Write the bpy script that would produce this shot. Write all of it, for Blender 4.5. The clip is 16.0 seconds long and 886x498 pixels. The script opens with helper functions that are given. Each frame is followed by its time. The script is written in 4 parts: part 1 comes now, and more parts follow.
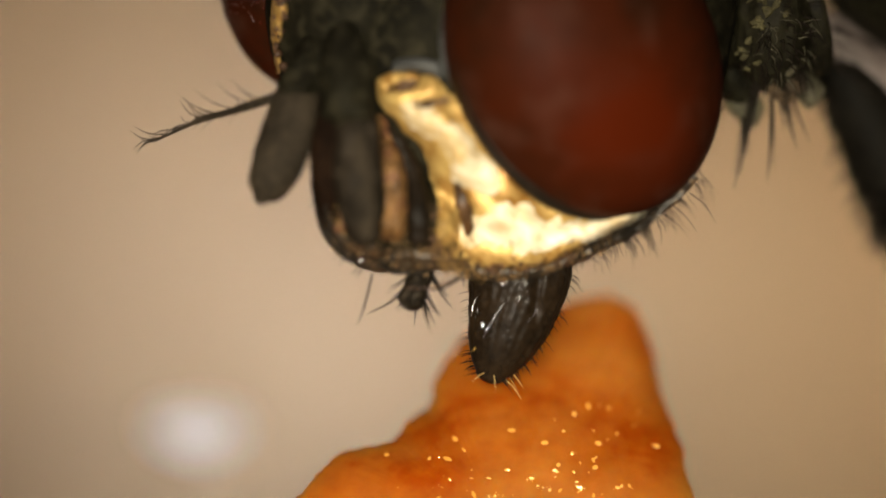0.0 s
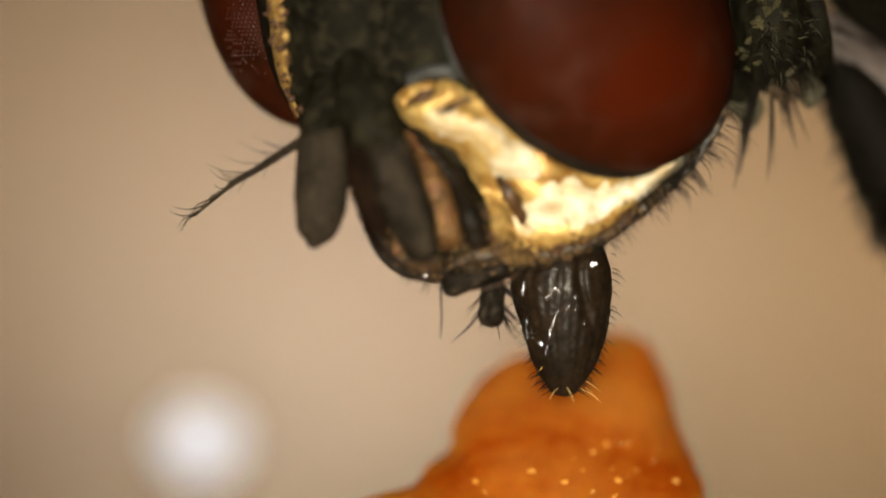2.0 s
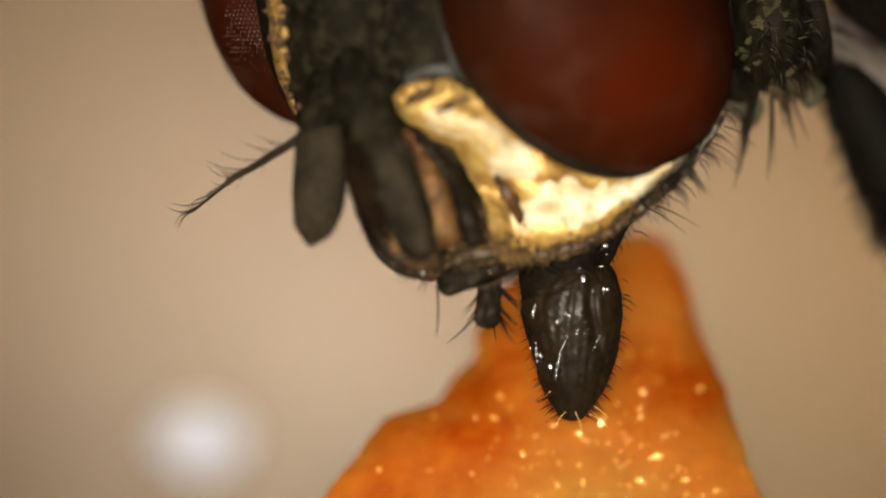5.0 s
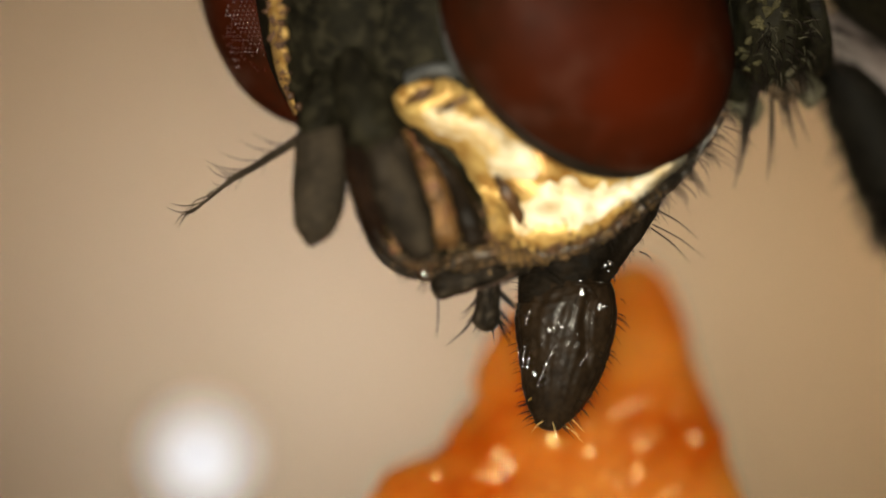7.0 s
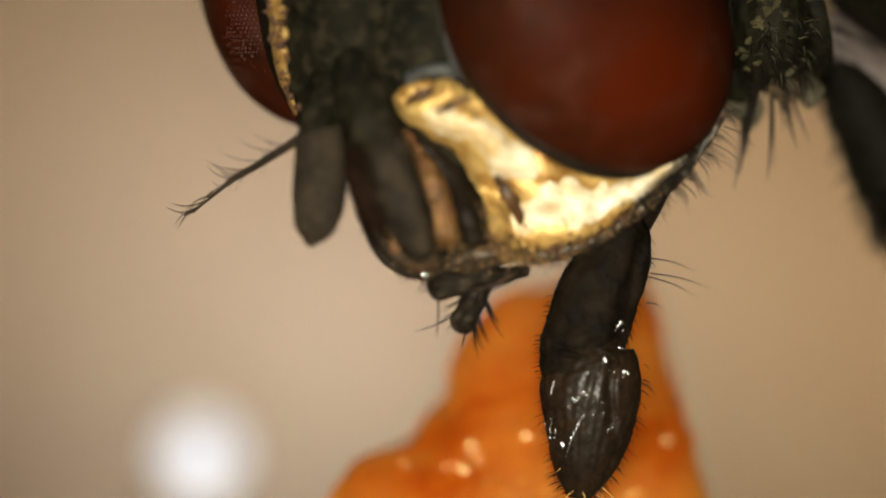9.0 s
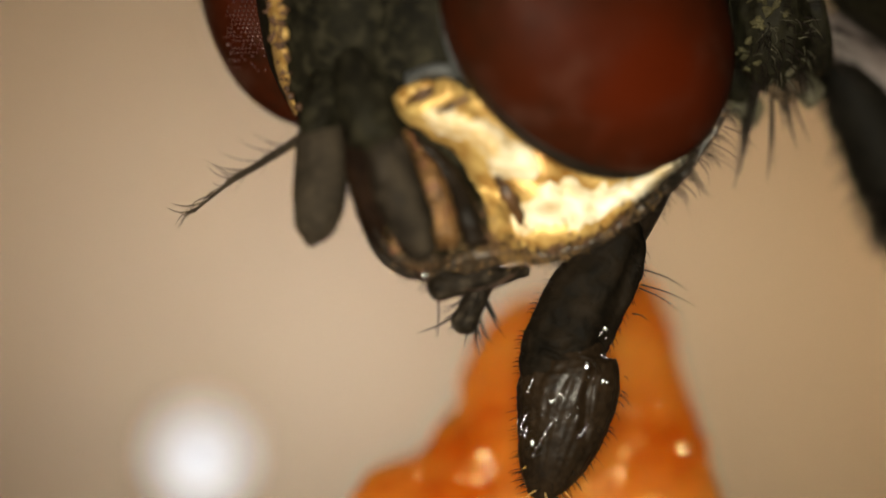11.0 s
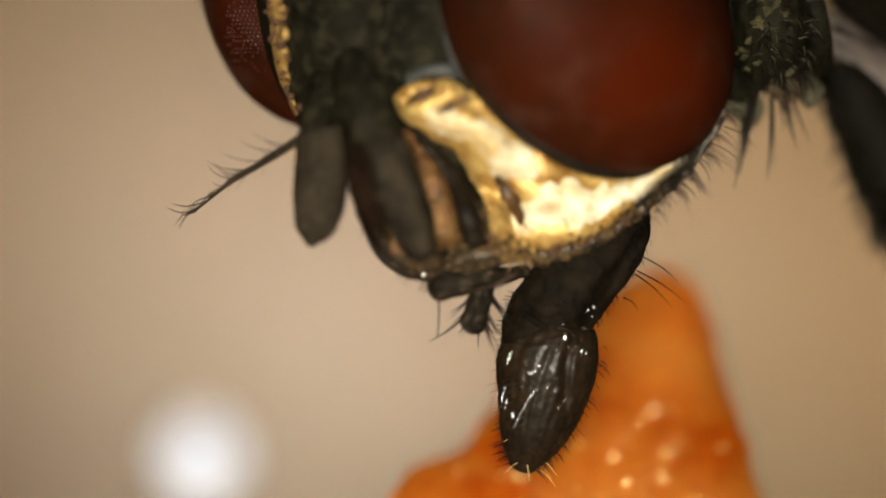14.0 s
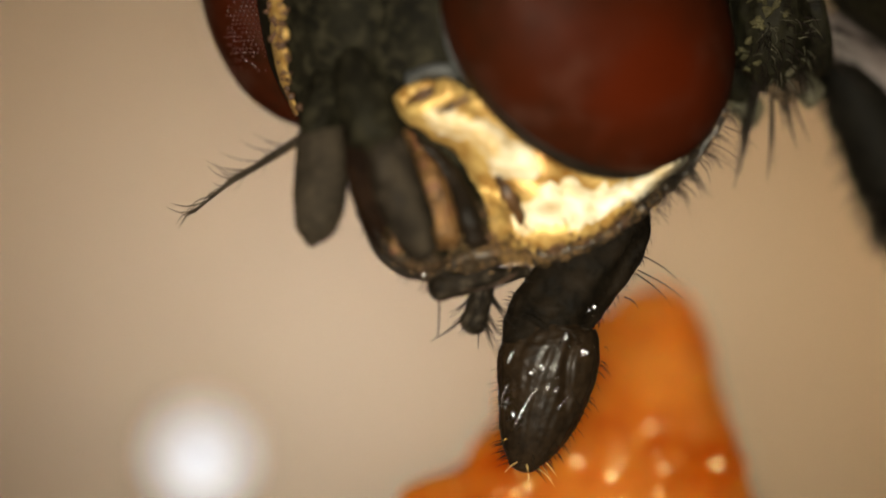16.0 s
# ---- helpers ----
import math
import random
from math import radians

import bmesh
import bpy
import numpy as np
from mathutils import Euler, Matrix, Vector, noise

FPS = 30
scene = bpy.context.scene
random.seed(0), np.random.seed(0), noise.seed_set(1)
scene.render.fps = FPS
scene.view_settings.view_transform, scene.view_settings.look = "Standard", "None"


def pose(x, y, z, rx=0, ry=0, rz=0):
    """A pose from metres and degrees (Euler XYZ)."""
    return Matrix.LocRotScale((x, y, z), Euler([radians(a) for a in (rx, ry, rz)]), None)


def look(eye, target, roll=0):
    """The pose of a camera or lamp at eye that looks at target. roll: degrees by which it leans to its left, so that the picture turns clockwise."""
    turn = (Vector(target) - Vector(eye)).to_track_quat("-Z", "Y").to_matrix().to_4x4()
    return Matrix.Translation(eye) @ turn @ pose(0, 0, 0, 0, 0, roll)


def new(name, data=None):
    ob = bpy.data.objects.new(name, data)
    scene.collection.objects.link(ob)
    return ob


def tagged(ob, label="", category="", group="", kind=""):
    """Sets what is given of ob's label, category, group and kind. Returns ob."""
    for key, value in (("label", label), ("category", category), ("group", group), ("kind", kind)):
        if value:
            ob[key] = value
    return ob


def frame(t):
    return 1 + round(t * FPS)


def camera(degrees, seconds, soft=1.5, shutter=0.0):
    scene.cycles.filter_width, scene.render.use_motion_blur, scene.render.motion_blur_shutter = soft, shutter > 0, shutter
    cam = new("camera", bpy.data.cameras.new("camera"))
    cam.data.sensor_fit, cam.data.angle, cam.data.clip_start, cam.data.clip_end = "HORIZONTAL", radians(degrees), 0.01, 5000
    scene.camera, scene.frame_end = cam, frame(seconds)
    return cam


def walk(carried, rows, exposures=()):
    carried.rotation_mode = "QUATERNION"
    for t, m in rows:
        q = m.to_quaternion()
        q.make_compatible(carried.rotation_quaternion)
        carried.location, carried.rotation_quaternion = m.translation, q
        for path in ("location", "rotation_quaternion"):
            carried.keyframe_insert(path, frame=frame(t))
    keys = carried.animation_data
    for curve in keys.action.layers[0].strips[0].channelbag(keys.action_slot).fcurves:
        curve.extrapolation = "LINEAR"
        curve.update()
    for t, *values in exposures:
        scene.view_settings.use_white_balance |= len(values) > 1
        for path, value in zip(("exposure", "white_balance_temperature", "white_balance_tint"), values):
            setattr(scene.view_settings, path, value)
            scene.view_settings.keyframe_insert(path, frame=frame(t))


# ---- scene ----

# Everything is laid out in millimetres; MM turns them into metres.
MM = 0.001
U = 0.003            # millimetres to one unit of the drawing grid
D = 45.0             # millimetres from the lens to the plane of focus


def at(x, y, d=0.0):
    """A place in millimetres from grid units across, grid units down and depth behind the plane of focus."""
    k = (D + d) / D
    return Vector(((x - 784) * U * k, d, (441 - y) * U * k))


# ---- camera ----
cam = camera(2 * math.degrees(math.atan(784 * U / D)), 16.0, soft=1.9)
cam.data.dof.use_dof = True
cam.data.dof.focus_distance = (D + 0.04) * MM
cam.data.dof.aperture_fstop = cam.data.lens / 3.9
EYE = look((0, -D * MM, 0), (0, 0, 0))
# the picture turns warmer while the slice fills it
walk(cam, [(0.0, EYE), (16.0, EYE)], [(0.0, 0.0, 6700, 14), (1.0, -0.02, 6700, 14), (1.5, 0.0, 6650, 12), (2.1, -0.02, 6700, 14), (2.5, -0.04, 6650, 14), (3.0, -0.04, 7000, 10),
                                      (3.6, -0.04, 7150, 8), (4.2, -0.03, 6700, 14), (6.3, 0.0, 6600, 12), (7.2, 0.0, 6500, 12), (16.0, 0.0, 6500, 12)])

# ---- light ----
world = bpy.data.worlds.new("world")
world.use_nodes = True
world.node_tree.nodes["Background"].inputs[0].default_value = (1.0, 0.86, 0.72, 1)
world.node_tree.nodes["Background"].inputs[1].default_value = 0.05
scene.world = world


def area_lamp(name, eye, target, size, watts, colour, shape="DISK", size_y=None):
    data = bpy.data.lights.new(name, "AREA")
    data.shape, data.size, data.energy, data.color = shape, size * MM, watts, colour
    if size_y:
        data.size_y = size_y * MM
    ob = new(name, data)
    ob.matrix_world = look([v * MM for v in eye], [v * MM for v in target])
    return ob


KEY_AT = (-7.0, -45.5, -2.0)
area_lamp("key_lamp", KEY_AT, (0, 0, 0), 5.0, 0.0096, (1.0, 0.88, 0.71))
area_lamp("overhead_softbox", (-3, -6, 50), (0, 1, 0), 34, 0.0065, (1.0, 0.85, 0.76))
# unseen fill lamps added beside the card, and spots that brighten its middle
for side_name, x, aim, watts, colour in (("card_fill_west", -22, 0.0, 0.00001, (1.0, 0.74, 0.66)), ("card_fill_east", 22, 1.9, 0.00070, (1.0, 0.79, 0.44))):
    area_lamp(side_name, (x, 2.5, -0.5), (aim, 9.0, 0.3), 5, watts, colour).data.spread = radians(18)
area_lamp("low_lamp", (-2.0, -13, -3.7), (0.3, -0.6, 0.4), 2.0, 0.000011, (1.0, 0.95, 0.82)).data.spread = radians(20)
# a spot beside the lens, and an added one below that throws a pool of light on the card
for spot_name, eye, target, watts, colour, wide in (("spot_lamp", (0.3, -46, 0.5), (0.2, 9.0, -0.75), 0.150, (1.0, 0.97, 0.75), 8.4), ("card_pool_fill", (-1.0, 2.4, -3.6), (-0.80, 9.0, -0.50), 0.0093, (0.86, 0.98, 1.05), 36.0)):
    spot = bpy.data.lights.new(spot_name, "SPOT")
    spot.energy, spot.color, spot.spot_size, spot.spot_blend, spot.shadow_soft_size = watts, colour, radians(wide), 1.0, 1.6 * MM
    new(spot_name, spot).matrix_world = look([v * MM for v in eye], [v * MM for v in target])


# ---- materials ----
def mat(name, c1, c2, rough=0.5, metal=0.0, grain=0.05, bump=2.0, coat=0.0, spot=None, spot_size=0.15,
        rough_var=0.12, coat_rough=0.1, sss=0.0, sss_radius=(0.3, 0.1, 0.04), spec=0.5, core=None, core_at=(0.25, -0.27, 1.05), coat_ior=1.5, tint=None, spot_soft=0.09, strands=None):
    """A node material: two colours mixed at a coarse and a fine scale (grain in mm), bump in micrometres."""
    m = bpy.data.materials.new(name)
    m.use_nodes = True
    nt = m.node_tree
    N, L = nt.nodes, nt.links
    b = N["Principled BSDF"]
    tc = N.new("ShaderNodeTexCoord")
    place = tc.outputs["Object"]
    if strands:
        # grain drawn out along one direction (degrees below level, times as long)
        lay = N.new("ShaderNodeMapping")
        lay.vector_type = "TEXTURE"
        lay.inputs["Rotation"].default_value = (0, radians(strands[0]), 0)
        lay.inputs["Scale"].default_value = (strands[1], 1, 1)
        L.new(place, lay.inputs["Vector"])
        place = lay.outputs[0]

    def noise_at(size, detail=4.0):
        t = N.new("ShaderNodeTexNoise")
        t.inputs["Scale"].default_value = 1.0 / (size * MM)
        t.inputs["Detail"].default_value = detail
        L.new(place, t.inputs["Vector"])
        return t

    coarse, fine = noise_at(grain * 5), noise_at(grain)
    add = N.new("ShaderNodeMath")
    add.operation = "MULTIPLY_ADD"
    add.inputs[1].default_value = 0.45
    L.new(fine.outputs["Fac"], add.inputs[0])
    half = N.new("ShaderNodeMath")
    half.operation = "MULTIPLY"
    half.inputs[1].default_value = 0.55
    L.new(coarse.outputs["Fac"], half.inputs[0])
    L.new(half.outputs[0], add.inputs[2])
    ramp = N.new("ShaderNodeValToRGB")
    ramp.color_ramp.elements[0].position, ramp.color_ramp.elements[1].position = 0.36, 0.64
    ramp.color_ramp.elements[0].color, ramp.color_ramp.elements[1].color = (*c1, 1), (*c2, 1)
    L.new(add.outputs[0], ramp.inputs[0])
    out = ramp.outputs[0]
    if spot:
        s = noise_at(spot_size, 2.0)
        r2 = N.new("ShaderNodeValToRGB")
        r2.color_ramp.elements[0].position, r2.color_ramp.elements[1].position = 0.595 - spot_soft / 2, 0.595 + spot_soft / 2
        L.new(s.outputs["Fac"], r2.inputs[0])
        mix = N.new("ShaderNodeMix")
        mix.data_type = "RGBA"
        L.new(r2.outputs[0], mix.inputs["Factor"])
        L.new(out, mix.inputs["A"])
        mix.inputs["B"].default_value = (*spot, 1)
        out = mix.outputs["Result"]
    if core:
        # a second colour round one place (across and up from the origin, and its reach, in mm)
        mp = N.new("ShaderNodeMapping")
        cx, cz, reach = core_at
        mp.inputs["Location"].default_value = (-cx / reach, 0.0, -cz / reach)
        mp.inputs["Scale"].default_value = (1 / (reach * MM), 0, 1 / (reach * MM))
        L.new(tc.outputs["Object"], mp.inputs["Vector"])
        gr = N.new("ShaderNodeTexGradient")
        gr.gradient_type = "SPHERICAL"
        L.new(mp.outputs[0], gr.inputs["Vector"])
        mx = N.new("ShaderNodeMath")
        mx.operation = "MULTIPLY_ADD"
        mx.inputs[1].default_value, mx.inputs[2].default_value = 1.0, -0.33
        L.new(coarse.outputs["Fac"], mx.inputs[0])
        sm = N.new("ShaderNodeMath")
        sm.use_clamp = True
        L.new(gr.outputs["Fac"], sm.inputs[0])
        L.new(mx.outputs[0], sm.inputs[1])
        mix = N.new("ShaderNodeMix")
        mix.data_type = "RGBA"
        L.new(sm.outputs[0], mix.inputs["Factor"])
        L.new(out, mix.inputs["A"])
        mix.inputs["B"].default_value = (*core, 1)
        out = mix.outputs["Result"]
    L.new(out, b.inputs["Base Color"])
    rr = N.new("ShaderNodeMapRange")
    rr.inputs["To Min"].default_value = max(0.02, rough - rough_var)
    rr.inputs["To Max"].default_value = min(1.0, rough + rough_var)
    L.new(fine.outputs["Fac"], rr.inputs["Value"])
    L.new(rr.outputs[0], b.inputs["Roughness"])
    b.inputs["Metallic"].default_value = metal
    b.inputs["Coat Weight"].default_value = coat
    b.inputs["Coat Roughness"].default_value = coat_rough
    b.inputs["Coat IOR"].default_value = coat_ior
    b.inputs["Specular IOR Level"].default_value = spec
    if tint:
        b.inputs["Specular Tint"].default_value = (*tint, 1)
    if sss:
        b.inputs["Subsurface Weight"].default_value = sss
        b.inputs["Subsurface Radius"].default_value = sss_radius
        b.inputs["Subsurface Scale"].default_value = MM
    if bump:
        bp = N.new("ShaderNodeBump")
        bp.inputs["Distance"].default_value = bump * 1e-6
        bp.inputs["Strength"].default_value = 1.0
        L.new(add.outputs[0], bp.inputs["Height"])
        L.new(bp.outputs[0], b.inputs["Normal"])
        L.new(bp.outputs[0], b.inputs["Coat Normal"])
    return m


def glow(name, colour, strength):
    m = bpy.data.materials.new(name)
    m.use_nodes = True
    b = m.node_tree.nodes["Principled BSDF"]
    b.inputs["Base Color"].default_value = (0.06, 0.06, 0.055, 1)
    b.inputs["Emission Color"].default_value = (*colour, 1)
    b.inputs["Emission Strength"].default_value = strength
    return m


# core paints the near eye brighter as if lit; blotches paint a hazy sheen
EYE_RED = mat("compound_eye_red_lit_core", (0.016, 0.0052, 0.0022), (0.030, 0.0064, 0.0020), 0.5, grain=0.085, bump=1.0, spec=0.03, spot=(0.039, 0.0155, 0.0095), spot_size=0.30, spot_soft=0.16,
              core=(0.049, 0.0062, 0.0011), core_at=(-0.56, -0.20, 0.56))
LENS = mat("eye_lens_red", (0.03, 0.003, 0.001), (0.05, 0.004, 0.001), 0.2, grain=0.2, bump=0, coat=0.6, coat_rough=0.1)
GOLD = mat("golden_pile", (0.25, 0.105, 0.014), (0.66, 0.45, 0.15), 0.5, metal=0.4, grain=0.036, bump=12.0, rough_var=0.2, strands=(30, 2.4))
PALE = mat("pale_gold_highlight", (0.44, 0.285, 0.10), (0.80, 0.73, 0.56), 0.6, metal=0.12, grain=0.045, bump=8.0, rough_var=0.2, strands=(26, 2.6))
BRONZE = mat("brown_gold_cuticle", (0.07, 0.032, 0.010), (0.40, 0.235, 0.08), 0.5, metal=0.2, grain=0.03, bump=6.0, spec=0.3)
DARK = mat("dark_grey_cuticle", (0.003, 0.0026, 0.0015), (0.012, 0.0105, 0.006), 0.65, grain=0.04, bump=8.0, spot=(0.022, 0.019, 0.011), spot_size=0.08, spec=0.04, spot_soft=0.2)
ANT = mat("antenna_grey_brown", (0.009, 0.0066, 0.004), (0.036, 0.027, 0.0175), 0.8, grain=0.035, bump=6.0, spec=0.1)
BLACK = mat("glossy_black_brown", (0.006, 0.0036, 0.0018), (0.017, 0.0100, 0.0050), 0.5, grain=0.04, bump=2.5, coat=0.06, coat_rough=0.14, spec=0.07)
ANT_DARK = mat("antenna_dark_brown", (0.0050, 0.0038, 0.0026), (0.0185, 0.0137, 0.0093), 0.6, grain=0.028, bump=14.0, spot=(0.032, 0.0245, 0.0170), spot_size=0.075, spec=0.05, spot_soft=0.15)
STALK = mat("matt_stalk_brown", (0.0022, 0.0016, 0.0009), (0.0072, 0.0049, 0.0026), 0.7, grain=0.035, bump=12.0, spec=0.05, spot=(0.0105, 0.0068, 0.0038), spot_size=0.16, spot_soft=0.3)
GLINT = mat("wet_glint", (0.010, 0.007, 0.004), (0.022, 0.015, 0.009), 0.08, grain=0.05, bump=0, rough_var=0.03, spec=0.7)
FACE = mat("brown_mottled_face", (0.008, 0.006, 0.004), (0.060, 0.040, 0.023), 0.4, grain=0.022, bump=9.0, spot=(0.12, 0.070, 0.034), spot_size=0.045, spec=0.35)
RIDGE = mat("reddish_ridge", (0.024, 0.011, 0.006), (0.115, 0.056, 0.026), 0.5, grain=0.03, bump=8.0, spec=0.3)
STRIP = mat("mottled_strip", (0.016, 0.007, 0.0035), (0.22, 0.112, 0.038), 0.5, metal=0.12, grain=0.014, bump=12.0, spot=(0.120, 0.048, 0.024), spot_size=0.10, spec=0.3)
PLATE = mat("dark_reddish_plate", (0.0040, 0.0020, 0.0011), (0.0125, 0.0062, 0.0032), 0.8, grain=0.03, bump=10.0, spec=0.03)
SILVER = mat("silvery_pile", (0.012, 0.012, 0.011), (0.09, 0.092, 0.09), 0.55, grain=0.03, bump=6.0, spec=0.3)
SOFTBLACK = mat("matt_black_brown", (0.005, 0.0035, 0.0022), (0.014, 0.009, 0.0055), 0.5, grain=0.04, bump=6.0, spec=0.07)
HAIR = mat("bristle_black", (0.006, 0.005, 0.004), (0.018, 0.013, 0.009), 0.5, grain=0.05, bump=0, spec=0.05)
GOLDHAIR = mat("bristle_gold", (0.75, 0.42, 0.10), (0.95, 0.65, 0.25), 0.3, grain=0.05, bump=0, coat=0.5)
BROWN = mat("brown_crease_shade", (0.008, 0.005, 0.003), (0.11, 0.05, 0.016), 0.45, grain=0.025, bump=10.0, spec=0.3)
THORAX = mat("mottled_thorax", (0.004, 0.0034, 0.002), (0.0145, 0.0128, 0.0072), 0.6, grain=0.03, bump=14.0, spot=(0.017, 0.0155, 0.0082), spot_size=0.045, spot_soft=0.25, spec=0.06)
LEGM = mat("leg_black", (0.003, 0.0027, 0.002), (0.010, 0.0088, 0.0064), 0.6, grain=0.06, bump=6.0, spec=0.04)
MEMBRANE = mat("olive_membrane", (0.022, 0.019, 0.011), (0.105, 0.094, 0.060), 0.6, grain=0.06, bump=8.0, spec=0.15)
FLECK = mat("olive_fleck", (0.018, 0.015, 0.007), (0.088, 0.078, 0.036), 0.7, grain=0.02, bump=6.0, spec=0.1)
SCLERITE = mat("brown_plate", (0.016, 0.010, 0.004), (0.055, 0.033, 0.012), 0.85, grain=0.04, bump=4.0)
COXA = mat("coxa_grey", (0.10, 0.078, 0.068), (0.30, 0.235, 0.215), 0.6, grain=0.08, bump=6.0)
FRUIT = mat("orange_flesh", (0.265, 0.040, 0.0012), (0.405, 0.098, 0.0060), 0.65, grain=0.12, bump=5.0, spec=0.02,
            sss=0.9, sss_radius=(0.60, 0.24, 0.05), core=(0.36, 0.175, 0.030), core_at=(0.16, -0.40, 0.88))
JUICE = mat("juice_film", (0.55, 0.22, 0.03), (0.65, 0.30, 0.05), 0.07, grain=0.1, bump=0, rough_var=0.03, spec=1.0, tint=(0.95, 0.83, 0.40))
BEIGE = mat("beige_card", (0.096, 0.074, 0.057), (0.105, 0.081, 0.062), 0.9, grain=0.6, bump=4.0, spec=0.2)
WALLM = mat("warm_white_wall", (0.66, 0.60, 0.52), (0.72, 0.66, 0.58), 0.85, grain=4.0, bump=40.0)
TABLE = mat("beige_table", (0.40, 0.34, 0.27), (0.48, 0.41, 0.33), 0.6, grain=3.0, bump=30.0)
SPOTGLOW = glow("spot_glow", (1.0, 0.95, 0.95), 0.53)
SPOTCORE = glow("spot_core_glow", (1.0, 0.96, 1.0), 0.54)
SPOTHALO = glow("spot_halo_glow", (1.0, 0.87, 0.72), 0.42)
HOUSING = mat("grey_housing", (0.35, 0.33, 0.30), (0.42, 0.40, 0.36), 0.5, grain=0.2, bump=4.0)


# ---- mesh building ----
class Build:
    """Collects vertices (mm) and faces."""

    def __init__(self):
        self.v, self.f = [], []

    def tube(self, pts, radii, sides=12, flat=1.0, side=Vector((0, 1, 0)), steps=6, blunt=0.0):
        """A tube along a smooth curve through pts; radii go along; flat scales the radius along side. blunt rounds the ends."""
        P, Rr = spline(pts, radii, steps)
        if blunt:
            a, b = P[0], P[-1]
            ta, tb = (P[0] - P[1]).normalized(), (P[-1] - P[-2]).normalized()
            ra, rb = Rr[0], Rr[-1]
            pre = [(a + ta * ra * blunt * math.sin(q), ra * math.cos(q)) for q in (1.5, 1.2, 0.85, 0.45)]
            post = [(b + tb * rb * blunt * math.sin(q), rb * math.cos(q)) for q in (0.45, 0.85, 1.2, 1.5)]
            P = [p for p, _ in pre] + P + [p for p, _ in post]
            Rr = [r for _, r in pre] + Rr + [r for _, r in post]
        n0 = len(self.v)
        for i, p in enumerate(P):
            t = (P[min(i + 1, len(P) - 1)] - P[max(i - 1, 0)]).normalized()
            s = (side - t * side.dot(t)).normalized()
            w = t.cross(s)
            for k in range(sides):
                q = 2 * math.pi * k / sides
                self.v.append(p + w * (Rr[i] * math.cos(q)) + s * (Rr[i] * flat * math.sin(q)))
        for i in range(len(P) - 1):
            for k in range(sides):
                a, b = n0 + i * sides + k, n0 + i * sides + (k + 1) % sides
                self.f.append((a, b, b + sides, a + sides))
        self.f.append(tuple(n0 + k for k in range(sides))[::-1])
        self.f.append(tuple(n0 + (len(P) - 1) * sides + k for k in range(sides)))
        return self

    def hair(self, root, tip, r=0.006, bend=Vector((0, 0, 0)), sides=4):
        mid = (root + tip) / 2 + bend
        return self.tube([root, mid, tip], [r, r * 0.75, r * 0.15], sides, steps=3)

    def ellipsoid(self, c, s, turn=None, rings=24, sides=36, wob=None):
        turn = turn or Matrix.Identity(3)
        n0 = len(self.v)
        for i in range(rings + 1):
            a = math.pi * (i / rings) * 0.998 + 0.001 * math.pi
            for k in range(sides):
                q = 2 * math.pi * k / sides
                u = Vector((math.sin(a) * math.cos(q), math.sin(a) * math.sin(q), math.cos(a)))
                if wob:
                    u = u * wob(u)
                self.v.append(c + turn @ Vector((u.x * s[0], u.y * s[1], u.z * s[2])))
        for i in range(rings):
            for k in range(sides):
                a, b = n0 + i * sides + k, n0 + i * sides + (k + 1) % sides
                self.f.append((a, a + sides, b + sides, b))
        self.f.append(tuple(n0 + k for k in range(sides)))
        self.f.append(tuple(n0 + rings * sides + k for k in range(sides))[::-1])
        return self

    def box(self, lo, hi):
        n0 = len(self.v)
        for x in (lo[0], hi[0]):
            for y in (lo[1], hi[1]):
                for z in (lo[2], hi[2]):
                    self.v.append(Vector((x, y, z)))
        for f in ((0, 1, 3, 2), (4, 6, 7, 5), (0, 4, 5, 1), (2, 3, 7, 6), (0, 2, 6, 4), (1, 5, 7, 3)):
            self.f.append(tuple(n0 + i for i in f))
        return self

    def patch(self, top, bottom, bulge, nu=48, nv=16, rough=0.01, folds=(), sink=0.03):
        """A plate on the front of the head between two edge curves (grid units), swelling by bulge mm, with a back of its own."""
        T, _ = spline([Vector((x, y, 0)) for x, y in top], [0] * len(top), max(2, nu // (len(top) - 1)))
        Bm, _ = spline([Vector((x, y, 0)) for x, y in bottom], [0] * len(bottom), max(2, nu // (len(bottom) - 1)))
        n = nu

        def pick(c, u):
            i = u * (len(c) - 1)
            j = min(int(i), len(c) - 2)
            return c[j].lerp(c[j + 1], i - j)

        for layer in (0, 1):
            n0 = len(self.v)
            for i in range(n + 1):
                for j in range(nv + 1):
                    u, w = i / n, j / nv
                    p = pick(T, u).lerp(pick(Bm, u), w + 0.05 * noise.noise(Vector((u * 9, w * 2, 7))) + 0.04 * noise.noise(Vector((u * 31, w * 3, 1))))
                    e = min(1.0, 6 * u, 6 * (1 - u))
                    h = bulge * (1 - (2 * w - 1) ** 2) * math.sqrt(max(e, 0)) - sink * (1 - min(1, 8 * w, 8 * (1 - w), e))
                    h += rough * noise.noise(Vector((p.x * 0.02, p.y * 0.02, 3))) * e
                    for (ax, ay, bx, by, width, depth) in folds:
                        ab, ap = Vector((bx - ax, by - ay)), Vector((p.x - ax, p.y - ay))
                        q = max(0, min(1, ap.dot(ab) / ab.length_squared))
                        h -= depth * math.exp(-((ap - ab * q).length / width) ** 2)
                    self.v.append(at(p.x, p.y, front(p.x, p.y) - h if layer == 0 else front(p.x, p.y) + sink + 0.08))
            row = nv + 1
            for i in range(n):
                for j in range(nv):
                    a = n0 + i * row + j
                    q = (a, a + 1, a + row + 1, a + row)
                    self.f.append(q if layer == 0 else q[::-1])
        m = (n + 1) * (nv + 1)
        base = len(self.v) - 2 * m
